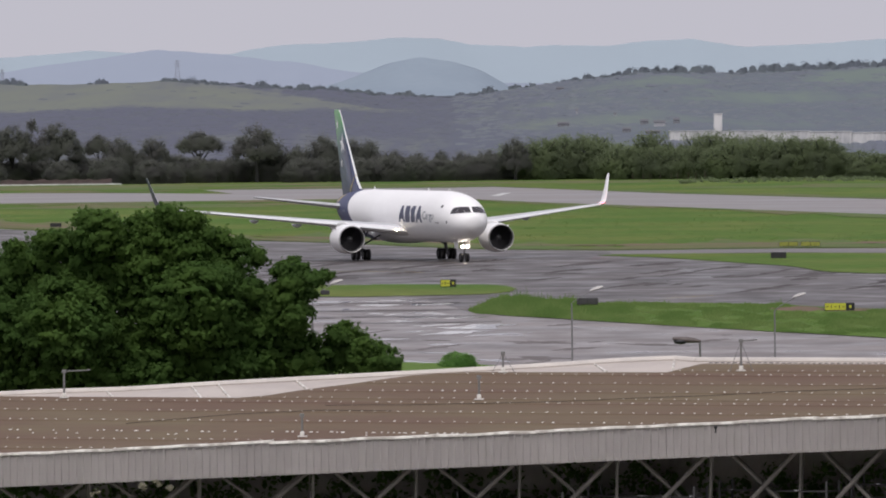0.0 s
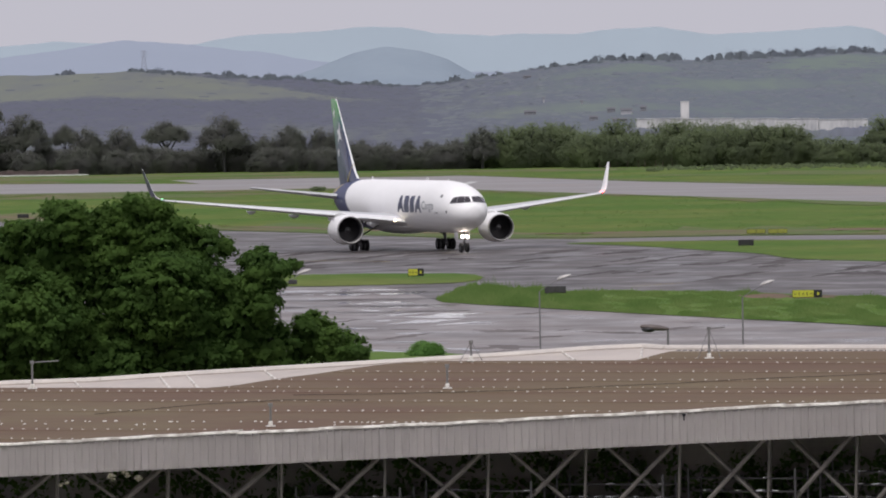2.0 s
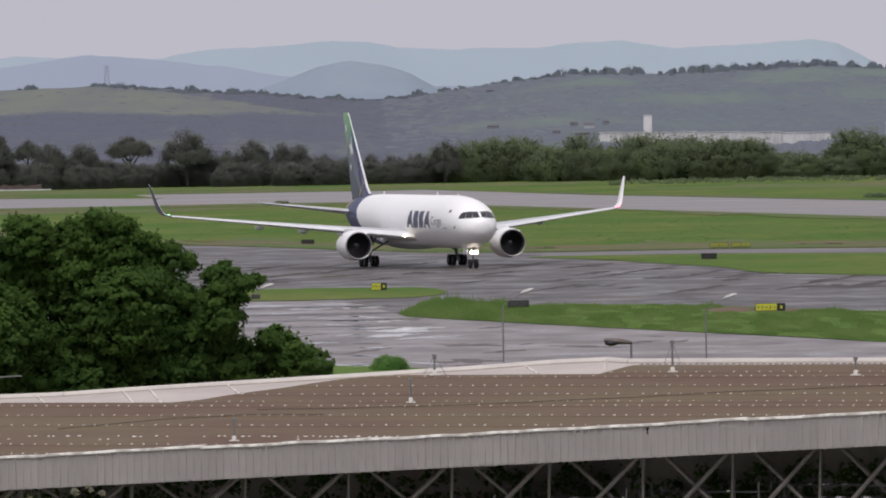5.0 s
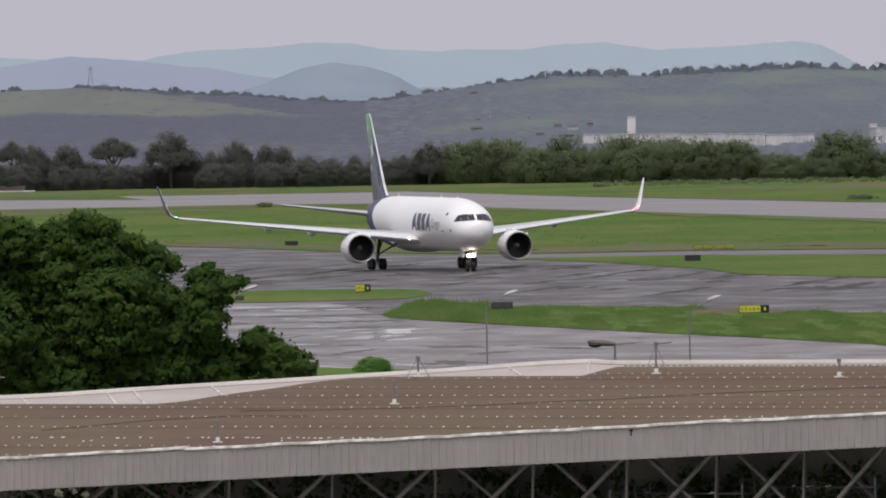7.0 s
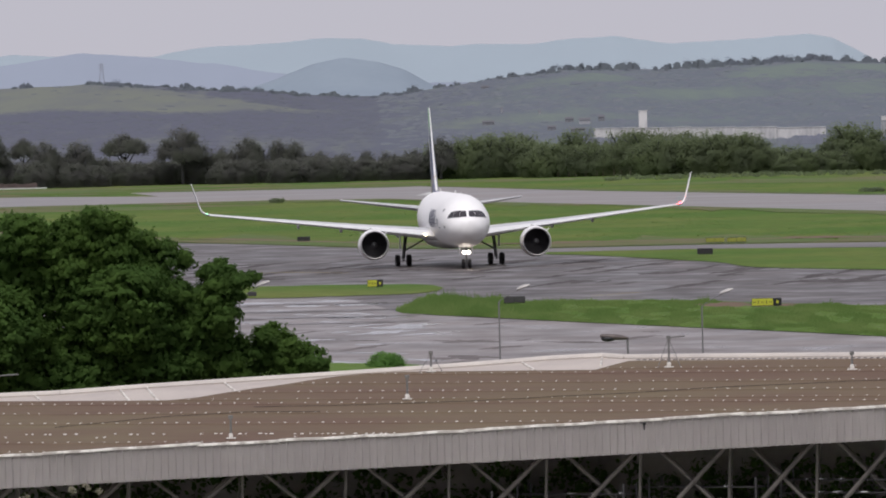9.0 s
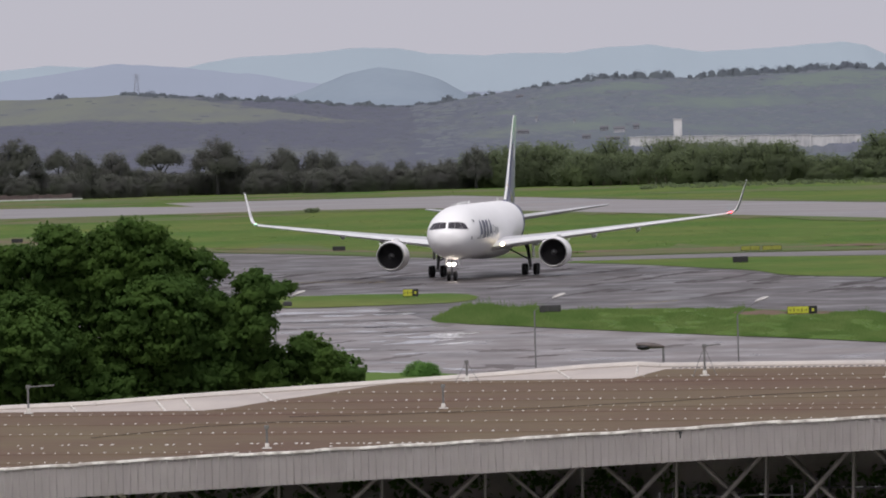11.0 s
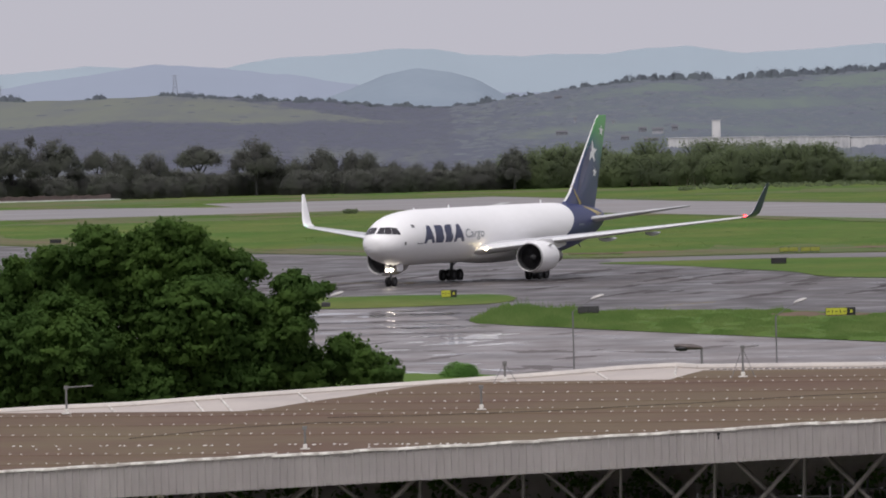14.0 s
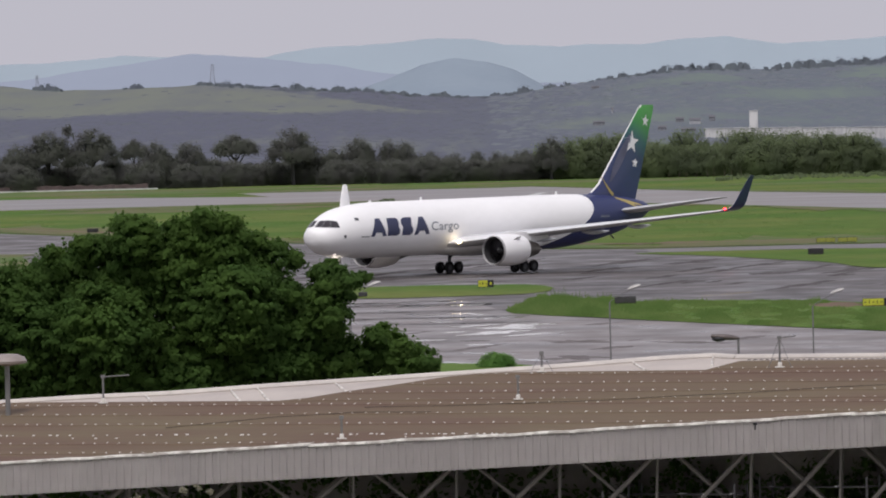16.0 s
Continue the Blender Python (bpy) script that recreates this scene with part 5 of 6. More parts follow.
# ---- the large near tree ----
def big_tree():
    rng = random.Random(44)
    e = thing("tree", "large dense dark green broadleaf tree beside the hall", "tree", "", pose(-11.5, 400, 0))
    # masses of the crown: across, down and radius, in units of 1/45 m
    masses = [(60, 575, 80), (130, 520, 80), (60, 650, 90), (190, 600, 105), (240, 470, 80), (245, 415, 42), (330, 470, 90), (385, 425, 60), (440, 470, 72), (420, 560, 105),
             (300, 580, 115), (478, 530, 62), (545, 560, 40), (592, 578, 28), (574, 606, 40), (522, 622, 74), (608, 660, 56), (690, 648, 42), (738, 665, 36), (-60, 610, 100),
             (-40, 690, 110), (480, 660, 95), (200, 700, 110), (350, 690, 110), (-120, 660, 90), (128, 462, 38), (78, 484, 42), (176, 440, 34), (17, 505, 52), (330, 400, 26)]
    sprays = [(574, 486, 15), (592, 474, 13), (606, 486, 14), (590, 506, 16), (612, 502, 12), (630, 500, 13), (646, 494, 10), (600, 528, 14), (620, 524, 9), (574, 530, 18),
             (608, 550, 12), (586, 552, 14), (666, 612, 15), (682, 604, 12), (716, 632, 13), (762, 662, 12), (100, 436, 12), (150, 420, 13), (226, 388, 16), (262, 396, 18),
             (372, 378, 16), (408, 392, 18), (452, 428, 18), (498, 436, 14), (526, 462, 16)]
    bm = bmesh.new()
    tube(bm, (0, 0, -0.2), (0.3, 0.2, 3.2), 0.42, 0.3, 12)
    trunk = part("trunk", bm, M_BARK, e, smooth=True)
    verts, faces, soft = [], [], []
    for k, (across, down, wide_by) in enumerate(masses + sprays):
        down, wide_by = (down + 16, wide_by * 0.9) if down < 560 else (down + 4, wide_by * 0.92)
        x, z, r = across / 45.3 - 7.55, 10.1 - (down - 500) / 45.3, wide_by / 45.3
        y = rng.uniform(-1.8, 1.8)
        if wide_by > 40:
            part("limb", tube(bmesh.new(), (0.3 + rng.uniform(-.1, .1), 0.2, rng.uniform(2.2, 3.2)), (0.3 + (x - 0.3) * 0.72, 0.6 + y * 0.5, 2.6 + (z - 2.6) * 0.72), 0.12, 0.04, 6), M_BARK, trunk, smooth=True)
        fit = min(1.0, (0.25 if wide_by > 22 else 0.12) + r)
        for _ in range(int(3 + 16 * r + 14 * r * r)):
            d = Vector((rng.gauss(0, 1), rng.gauss(0, 1), rng.gauss(0, 1))).normalized()
            if d.z < -0.5 and rng.random() < 0.6:
                continue
            q = r * (0.94 + 0.22 * noise.noise(d * 2.2 + Vector((k, 0, 0)))) * rng.uniform(0.62, 1.02)
            c = (x + d.x * q, y + d.y * q, z + d.z * q)
            clump_mesh(verts, faces, c, rng.uniform(0.26, 0.5) * fit, rng.uniform(0.2, 0.36) * fit, rng, int(34 * fit), 0.1, 0.66, d * 0.6 + Vector((0, 0, 0.25)), soft)
        for _ in range(int(1 + 9 * r + 9 * r * r)):
            d = Vector((rng.gauss(0, 1), rng.gauss(-0.2, 1), rng.gauss(0.15, 1))).normalized()
            bough = Vector((x, y, z)) + d * r * rng.uniform(0.72, 0.98)
            wide = rng.uniform(0.34, 0.62) * fit
            for _ in range(9):
                e2 = Vector((rng.gauss(0, 1), rng.gauss(0, 1), abs(rng.gauss(0.3, 0.8)))).normalized()
                clump_mesh(verts, faces, bough + Vector((e2.x * wide, e2.y * wide, e2.z * wide * 0.55)), 0.2, 0.14, rng, 20, 0.098, 0.66, e2 * 0.6 + d * 0.3, soft)
        for _ in range(int(3 + 16 * r)):
            d = Vector((rng.gauss(0, 1), rng.gauss(0, 1), rng.gauss(0.5, 0.8))).normalized()
            way = (d + Vector((rng.uniform(-.3, .3), rng.uniform(-.3, .3), 0.7))).normalized()
            start = Vector((x, y, z)) + d * r * 0.95
            long = rng.uniform(0.25, 0.62) * fit
            for s in range(4):
                clump_mesh(verts, faces, start + way * long * s / 3, 0.17 - 0.035 * s, 0.15 - 0.03 * s, rng, 18 - 3 * s, 0.062, 0.6, way * 0.5, soft)
        for _ in range(int(95 * r * r)):
            d = Vector((rng.gauss(0, 1), rng.gauss(0, 1), rng.gauss(0, 1))).normalized() * r * rng.uniform(0.4, 0.95)
            clump_mesh(verts, faces, (x + d.x, y + d.y, z + d.z), 0.4, 0.35, rng, 16, 0.1, 0.8, d.normalized() * 0.5, soft)
    crown = leaf_object("crown", verts, faces, M_LEAF, soft)
    crown.parent = e
    return e


big_tree()


# ---- far buildings, pylons and fences ----
def far_block(name, lo, hi, label, category, windows=0, material=M_WHITEWALL):
    e = thing(name, label, category, "", pose((lo[0] + hi[0]) / 2, (lo[1] + hi[1]) / 2, lo[2]))
    w, d, h = ((hi[k] - lo[k]) / 2 for k in range(3))
    bm = bmesh.new()
    box(bm, (-w, -d, 0), (w, d, 2 * h), bevel=0.05)
    part("wall", bm, material, e)
    bm = bmesh.new()
    box(bm, (-w - 0.15, -d - 0.15, 2 * h), (w + 0.15, d + 0.15, 2 * h + 0.12))
    part("roof", bm, material, e)
    for k in range(windows):
        bm = bmesh.new()
        cx = -w + 2 * w * (k + 0.5) / windows
        box(bm, (cx - 0.25, -d - 0.03, h * 0.8), (cx + 0.25, -d + 0.02, h * 1.4))
        part("window", bm, M_PYLON, e)
    return e


far_block("water_tower", (71.9, 2702, 1.0), (74.1, 2705, 11.25), "plain white concrete tower in haze", "tower")
for k, (xa, xb, top, bot) in enumerate(((59.8, 72, 6.8, 1.0), (72.1, 85.5, 6.62, 1.0), (85.6, 97, 6.4, 1.0), (97.1, 108, 6.2, 1.0), (108.1, 121, 5.9, 0.8))):
    far_block("warehouse", (xa, 2690, bot), (xb, 2701, top), "long low white warehouse in haze", "warehouse")
far_block("house", (136, 2690, 0.5), (141.5, 2698, 7.3), "white hazy house on the hillside", "house", 3)
far_block("house", (136.2, 2699, 0.5), (138.2, 2702, 8.3), "white hazy rooftop block", "house")


def hill_house(x, y, w, h, material, label):
    """A small gabled house on the slope."""
    e = thing("house", label, "house", "houses on the hillside", pose(x, y, green_height(x, y) - 0.3))
    bm = bmesh.new()
    box(bm, (-w / 2, 0, -0.4), (w / 2, 2.4, h), bevel=0.03)
    part("wall", bm, material, e)
    bm = bmesh.new()
    rings = [[Vector((px, -0.2, h)), Vector((px, 1.2, h + 0.3 * h + 0.2)), Vector((px, 2.6, h))] for px in (-w / 2 - 0.15, w / 2 + 0.15)]
    part("roof", loft(bm, rings), M_HOUSE_ROOF, e)
    if w > 1.5:
        for q in (-0.28, 0.22):
            bm = bmesh.new()
            box(bm, (q * w - 0.12, -0.03, h * 0.4), (q * w + 0.12, 0.02, h * 0.75))
            part("window", bm, M_PYLON, e)


for x, y, w, h, white in HILL_HOUSES:
    hill_house(x, y, w, h, M_HAZE_WALL if white else M_HOUSE, "small white house in haze on the hillside" if white else "pale house among trees on the hillside")


def pylon(x, h):
    z = green_height(x, 4190) - 0.3
    e = thing("power_pylon", "steel lattice power pylon on the hill", "pylon", "pylons", pose(x, 4190, z))
    w = h * 0.13
    for sx in (-1, 1):
        for sy in (-1, 1):
            part("leg", tube(bmesh.new(), (sx * w, sy * w, 0), (sx * w * 0.25, sy * w * 0.25, h), 0.11, 0.08, 5), M_PYLON, e)
    for k in range(6):
        q, q2 = k / 6, (k + 1) / 6
        a, b = w * (1 - 0.75 * q), w * (1 - 0.75 * q2)
        part("brace", tube(bmesh.new(), (-a, -a, h * q), (b, -b, h * q2), 0.06, sides=5), M_PYLON, e)
        part("brace", tube(bmesh.new(), (a, -a, h * q), (-b, -b, h * q2), 0.06, sides=5), M_PYLON, e)
    for q in (0.72, 0.84, 0.96):
        part("cross_arm", tube(bmesh.new(), (-h * 0.17, 0, h * q), (h * 0.17, 0, h * q), 0.07, sides=5), M_PYLON, e)
    return e


pylon(-109.3, 9.0)
pylon(-181.5, 6.5)

e = thing("boundary_wall", "low white boundary wall with a rusty fence behind", "wall", "", pose(-120, 2008, 0))
bm = bmesh.new()
box(bm, (-20, 0, -0.1), (56.3, 0.4, 0.24), bevel=0.03)
part("kerb_wall", bm, M_WLINE, e, "low white wall")
for k in range(48):
    bm = bmesh.new()
    box(bm, (-8 + k * 1.3, 1.2, -0.1), (-6.74 + k * 1.3, 1.3, 0.95 + 0.25 * ((k * 7) % 5) / 4))
    part("fence_panel", bm, M_FENCE, e, "rusty red-brown fence panel")
rng = random.Random(3)
for k in range(9):
    x = 37 + k * 1.75 + rng.uniform(-.4, .4)
    e = thing("stake", "pale wooden stake at the thicket's edge", "post", "stakes", pose(x, 1985 - 0.4 * (x - 30), 0))
    part("shaft", tube(bmesh.new(), (0, 0, -0.1), (rng.uniform(-.2, .2), 0, rng.uniform(1.0, 1.8)), 0.06, 0.04, 5), M_BARK, e)
rng = random.Random(8)
verts, faces = [], []
for _ in range(240):
    x, y = rng.uniform(45, 110), rng.uniform(1900, 1980)
    r = rng.uniform(0.3, 0.9)
    clump_mesh(verts, faces, (x, y, r * 0.4), r * 1.6, r * 0.6, rng, 20, 0.22, 0.7)
for cx, cy, w in ((79.5, 1602, 2.4), (45, 1900, 0.8), (-15, 1640, 0.8), (60, 1130, 0.4)):
    for _ in range(26):
        clump_mesh(verts, faces, (cx + rng.gauss(0, w * 0.5), cy + rng.gauss(0, 3), 0.35), 0.7, 0.4, rng, 22, 0.2, 0.7)
tagged(leaf_object("scrub", verts, faces, M_LEAF_HEDGE), "low scrub in the rough grass", "scrub", "", "stuff")

# pale sealed joints in the apron concrete
for xa, ya, xb, yb in ((-10.8, 816.5, -0.4, 754.3), (-5.0, 700.8, -0.4, 708.9), (-12, 742, 2, 722), (-4, 800, 3, 764)):
    paint_line([(xa + (xb - xa) * k / 8, ya + (yb - ya) * k / 8 + 0.5 * math.sin(k * 2.1)) for k in range(9)], (0.05, 0.7), M_JOINT, "pale sealed joint in the concrete", 0.047)


# ---- the cargo aircraft: x forward, y to its left, origin on the ground between the main gears ----
NOSE = 26.55
STATIONS = [  # from the nose: half width, top, bottom
    (0.0, 0.03, 4.28, 4.2), (0.053, 0.38, 4.62, 3.86), (0.176, 0.72, 4.84, 3.52), (0.439, 1.08, 5.03, 3.2), (0.834, 1.4, 5.24, 2.92), (1.404, 1.72, 5.68, 2.62),
    (2.107, 2.0, 6.1, 2.4), (2.897, 2.2, 6.46, 2.25), (3.95, 2.38, 6.78, 2.1), (5.45, 2.47, 7.02, 2.02), (7.45, 2.51, 7.2, 1.98), (9.95, 2.515, 7.28, 1.98),
    (31.45, 2.515, 7.28, 1.98), (34.45, 2.48, 7.28, 1.98), (37.45, 2.4, 7.27, 2.06), (40.45, 2.22, 7.22, 2.32), (43.45, 1.92, 7.1, 2.72), (46.45, 1.5, 6.93, 3.25),
    (49.45, 0.95, 6.6, 4.05), (51.45, 0.45, 6.2, 4.85), (52.12, 0.2, 5.9, 5.2)]


def pchip(xs, ys, x):
    xs, ys = np.asarray(xs, float), np.asarray(ys, float)
    h, d = np.diff(xs), np.diff(ys) / np.diff(xs)
    m = np.zeros(len(xs))
    m[0], m[-1] = d[0], d[-1]
    for i in range(1, len(xs) - 1):
        if d[i - 1] * d[i] > 0:
            w1, w2 = 2 * h[i] + h[i - 1], h[i] + 2 * h[i - 1]
            m[i] = (w1 + w2) / (w1 / d[i - 1] + w2 / d[i])
    i = int(np.clip(np.searchsorted(xs, x) - 1, 0, len(xs) - 2))
    t = (x - xs[i]) / h[i]
    return float((1 + 2 * t) * (1 - t) ** 2 * ys[i] + t * (1 - t) ** 2 * h[i] * m[i] + t * t * (3 - 2 * t) * ys[i + 1] + t * t * (t - 1) * h[i] * m[i + 1])


S_KEYS = [s[0] for s in STATIONS]


def hull(s):
    """Half width, middle height and half height of the fuselage at s metres behind the nose."""
    w, top, bot = (pchip(S_KEYS, [q[k] for q in STATIONS], s) for k in (1, 2, 3))
    return w, (top + bot) / 2, (top - bot) / 2


def skin(s, z, side=1, out=0.0):
    """The point of the fuselage skin at a station and height, set out by a little."""
    w, zc, hh = hull(s)
    q = min(max((z - zc) / hh, -0.9999), 0.9999)
    y = w * math.sqrt(1 - q * q)
    n = Vector((0, y / w ** 2, (z - zc) / hh ** 2)).normalized()
    return Vector((NOSE - s, side * (y + out * n.y), z + out * n.z))


def hull_patch(s0, s1, z0, z1, side, out=0.02, ns=4, nz=3):
    bm = bmesh.new()
    g = [[bm.verts.new(skin(s0 + (s1 - s0) * i / ns, z0 + (z1 - z0) * j / nz, side, out)) for j in range(nz + 1)] for i in range(ns + 1)]
    for a, b in zip(g, g[1:]):
        for j in range(nz):
            bm.faces.new((a[j], a[j + 1], b[j + 1], b[j]))
    bmesh.ops.recalc_face_normals(bm, faces=bm.faces[:])
    return bm


def foil(le, chord, z, thick, y, up=(0, 0, 1), n=10, camber=0.02):
    """An aerofoil section at span y: nose at le, its thickness along up."""
    pts = []
    xs = [0.5 * (1 - math.cos(math.pi * k / n)) for k in range(n + 1)]

    def half(c):
        return 5 * thick * (0.2969 * math.sqrt(c) - 0.126 * c - 0.3516 * c * c + 0.2843 * c ** 3 - 0.1015 * c ** 4)
    u = Vector(up).normalized()
    loop = [(c, half(c) + camber * math.sin(math.pi * c)) for c in xs] + [(c, -half(c) + camber * math.sin(math.pi * c) - (0.002 if c == 1 else 0)) for c in xs[::-1][:-1]]
    for c, t in loop:
        p = Vector((le - chord * c, y, z)) + u * (t * chord)
        pts.append(p)
    return pts


def cargo_jet():
    jet = thing("cargo_airplane", "white twin-engine cargo jet with navy and green tail, taxiing", "airplane")
    # fuselage
    bm = bmesh.new()
    rings = []
    ss = [0.0, 0.03, 0.07, 0.12, 0.2, 0.3, 0.42, 0.6] + [0.8 + 0.25 * k for k in range(40)] + [11 + 2 * k for k in range(12)] + [34 + 0.75 * k for k in range(25)] + [52.12]
    for s in ss:
        w, zc, hh = hull(min(s, 52.12))
        rings.append([Vector((NOSE - s, w * math.sin(2 * math.pi * k / 64), zc + hh * math.cos(2 * math.pi * k / 64))) for k in range(64)])
    loft(bm, rings)
    fuselage = part("fuselage", bm, M_FUSE, jet, "white fuselage with a navy rear", smooth=True)
    # belly fairing
    bm = bmesh.new()
    rings = []
    for k in range(17):
        x = 10.5 - 19.5 * k / 16
        e = math.sin(math.pi * k / 16) ** 0.45 + 0.001
        rings.append([Vector((x, 2.62 * e * math.sin(2 * math.pi * j / 28) * (1.0), 2.75 + 1.05 * e * math.cos(2 * math.pi * j / 28))) for j in range(28)])
    loft(bm, rings)
    part("belly_fairing", bm, M_FUSE, jet, "white wing-root fairing under the belly", smooth=True)
    # cockpit windows: six panes round the nose
    def s_at_top(z):
        lo, hi = 0.02, 6.0
        for _ in range(30):
            mid = (lo + hi) / 2
            w, zc, hh = hull(mid)
            lo, hi = (mid, hi) if zc + hh < z else (lo, mid)
        return hi
    for side in (1, -1):
        for u0, u1, za, zb, zc2, zd in ((0.01, 0.376, 5.15, 5.69, 5.09, 5.71), (0.386, 0.71, 5.09, 5.71, 5.04, 5.71), (0.719, 1.0, 5.04, 5.71, 4.98, 5.6)):
            bm = bmesh.new()
            g = []
            for i in range(7):
                q = i / 6
                u = u0 + (u1 - u0) * q
                lo, hi = za + (zc2 - za) * q, zb + (zd - zb) * q
                col = []
                for j in range(4):
                    z = lo + (hi - lo) * j / 3
                    sm = s_at_top(z) + 0.004
                    s = sm + (2.3 - sm) * u * u
                    p = skin(s, z, side, 0.0)
                    p.x += 0.018
                    p.y += side * 0.012
                    p.z += 0.01
                    col.append(bm.verts.new(p))
                g.append(col)
            for a, b in zip(g, g[1:]):
                for j in range(3):
                    bm.faces.new((a[j], a[j + 1], b[j + 1], b[j]))
            bmesh.ops.recalc_face_normals(bm, faces=bm.faces[:])
            part("window_pane", bm, M_GLASS, fuselage, "dark cockpit window pane", smooth=True)
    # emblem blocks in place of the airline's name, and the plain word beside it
    Z0, HL = 4.04, 1.68
    FORE, AFT = 20.4, 7.0

    def along(u, side):
        """Station from the nose of a point u metres into the writing."""
        return NOSE - (FORE - u) if side > 0 else NOSE - (AFT + u)

    def slab(polys, side, start, width, name, material, label, parent):
        """Flat shapes given in 0..1 boxes, cut finely and laid on the curved skin."""
        bm = bmesh.new()
        for poly in polys:
            bm.faces.new([bm.verts.new((u, v, 0)) for u, v in poly])
        for k in range(1, 8):
            bmesh.ops.bisect_plane(bm, geom=bm.verts[:] + bm.edges[:] + bm.faces[:], plane_co=(0, k / 8, 0), plane_no=(0, 1, 0))
        for v in bm.verts:
            v.co = skin(along(start + v.co.x * width, side), Z0 + v.co.y * HL, side, 0.02)
        bmesh.ops.recalc_face_normals(bm, faces=bm.faces[:])
        return part(name, bm, material, parent, label)
    block_wedge = [[(0, 0), (0.24, 0), (0.33, 0.2), (0.67, 0.2), (0.76, 0), (1.0, 0), (0.64, 1), (0.36, 1)]]
    block_round = [[(0, 0), (0.8, 0), (0.95, 0.1), (1, 0.3), (0.9, 0.5), (0.94, 0.72), (0.88, 0.92), (0.74, 1), (0, 1)]]
    block_bend = [[(0.08, 0), (0.75, 0), (0.95, 0.12), (1, 0.34), (0.86, 0.52), (0.9, 0.8), (0.94, 1), (0.3, 1), (0.08, 0.88), (0.02, 0.66), (0.14, 0.48), (0.1, 0.2)]]
    for side in (1, -1):
        run = 0.0
        for polys, wd in ((block_wedge, 2.35), (block_round, 1.85), (block_bend, 1.85), (block_wedge, 2.35)):
            slab(polys, side, run, wd, "emblem_block", M_LOGO, "dark slate-blue emblem block", fuselage)
            run += wd + 0.14
        # the readable word
        cu = bpy.data.curves.new("word", "FONT")
        cu.body = "Cargo"
        cu.size = 1.2
        cu.resolution_u = 3
        tmp = bpy.data.objects.new("word_source", cu)
        scene.collection.objects.link(tmp)
        me = bpy.data.meshes.new_from_object(tmp.evaluated_get(bpy.context.evaluated_depsgraph_get()))
        bpy.data.objects.remove(tmp)
        bm = bmesh.new()
        bm.from_mesh(me)
        wmax = max(v.co.x for v in bm.verts)
        for v in bm.verts:
            v.co = skin(along(9.0 + v.co.x * 4.2 / wmax, side), 4.38 + v.co.y, side, 0.02)
        bmesh.ops.recalc_face_normals(bm, faces=bm.faces[:])
        part("lettering", bm, M_LOGO_GREY, fuselage, "thin grey word on the fuselage")
        part("flag_mark", hull_patch(4.3, 4.8, 5.6, 5.88, side), M_GRILLE, fuselage, "small dark green flag mark")
        part("door_line", hull_patch(4.75, 6.0, 4.02, 4.09, side), M_GRILLE, fuselage)
        part("sensor_plate", hull_patch(2.6, 2.85, 4.0, 4.28, side, ns=1, nz=1), M_GRILLE, fuselage)
        for k in range(5):
            part("registration_bar", hull_patch(42.0 + 0.32 * k, 42.22 + 0.32 * k, 4.88, 5.08, side, ns=1, nz=1), M_LOGO_GREY, fuselage, "small pale grey bar on the rear fuselage")
    # wings
    for side, name in ((1, "left_wing"), (-1, "right_wing")):
        secs = [(0.6, 9.3, 12.6, 2.8, 0.1), (2.5, 7.95, 11.3, 3.1, 0.1), (5.3, 6.0, 9.6, 3.43, 0.095), (8.2, 4.0, 7.9, 3.76, 0.09), (12, 1.4, 6.4, 4.17, 0.085), (16, -1.35, 4.95, 4.6, 0.08), (20, -4.1, 3.6, 5.03, 0.08), (23.6, -6.6, 2.45, 5.42, 0.08)]
        rings = [foil(le, c, z + 0.0, t, side * y) for y, le, c, z, t in secs]
        bm = loft(bmesh.new(), rings)
        for f in bm.faces:
            xs = [v.co.x for v in f.verts]
            y = abs(f.calc_center_median().y)
            le = float(np.interp(y, [s[0] for s in secs], [s[1] for s in secs]))
            if sum(xs) / len(xs) > le - 0.06 * float(np.interp(y, [s[0] for s in secs], [s[2] for s in secs])):
                f.material_index = 1
        wing = part("wing", bm, [M_GREYPAINT, M_WING_LE], jet, "light grey swept wing", smooth=True)
        # winglet, white inside and navy outside
        wl = [(23.6, -6.6, 2.45, 5.42, (0, 0, 1)), (24.0, -6.95, 2.2, 5.52, (0, -side * 0.35, 1)), (24.38, -7.35, 1.9, 5.82, (0, -side, 1)), (24.6, -7.7, 1.7, 6.35, (0, -side, 0.45)), (24.85, -8.15, 1.4, 7.2, (0, -side, 0.3)), (25.25, -9.0, 0.75, 8.55, (0, -side, 0.25)), (25.32, -9.25, 0.45, 8.72, (0, -side, 0.25))]
        bm = loft(bmesh.new(), [foil(le, c, z, 0.085, side * y, up) for y, le, c, z, up in wl])
        bm.normal_update()
        for f in bm.faces:
            if f.normal.y * side > 0.12 or (f.normal.z < -0.5):
                f.material_index = 1
        part("winglet", bm, [M_WHITE, M_NAVY], wing, "upturned winglet, white inside and navy outside", smooth=True)
        # control surface gaps and flap fairings
        for yf, ln in ((5.0, 4.4), (10.6, 4.2), (14.8, 3.6)):
            sec = [np.interp(yf, [s[0] for s in secs], [s[k] for s in secs]) for k in (1, 2, 3)]
            te = sec[0] - sec[1]
            bm = bmesh.new()
            rings = []
            for k in range(9):
                q = k / 8
                r = 0.22 * math.sin(math.pi * (0.06 + 0.9 * q)) ** 0.8
                rings.append([Vector((te + ln * 0.72 - ln * q, side * yf + r * 0.65 * math.cos(a), sec[2] - 0.28 - 0.1 * math.sin(math.pi * q) + r * math.sin(a))) for a in [2 * math.pi * j / 10 for j in range(10)]])
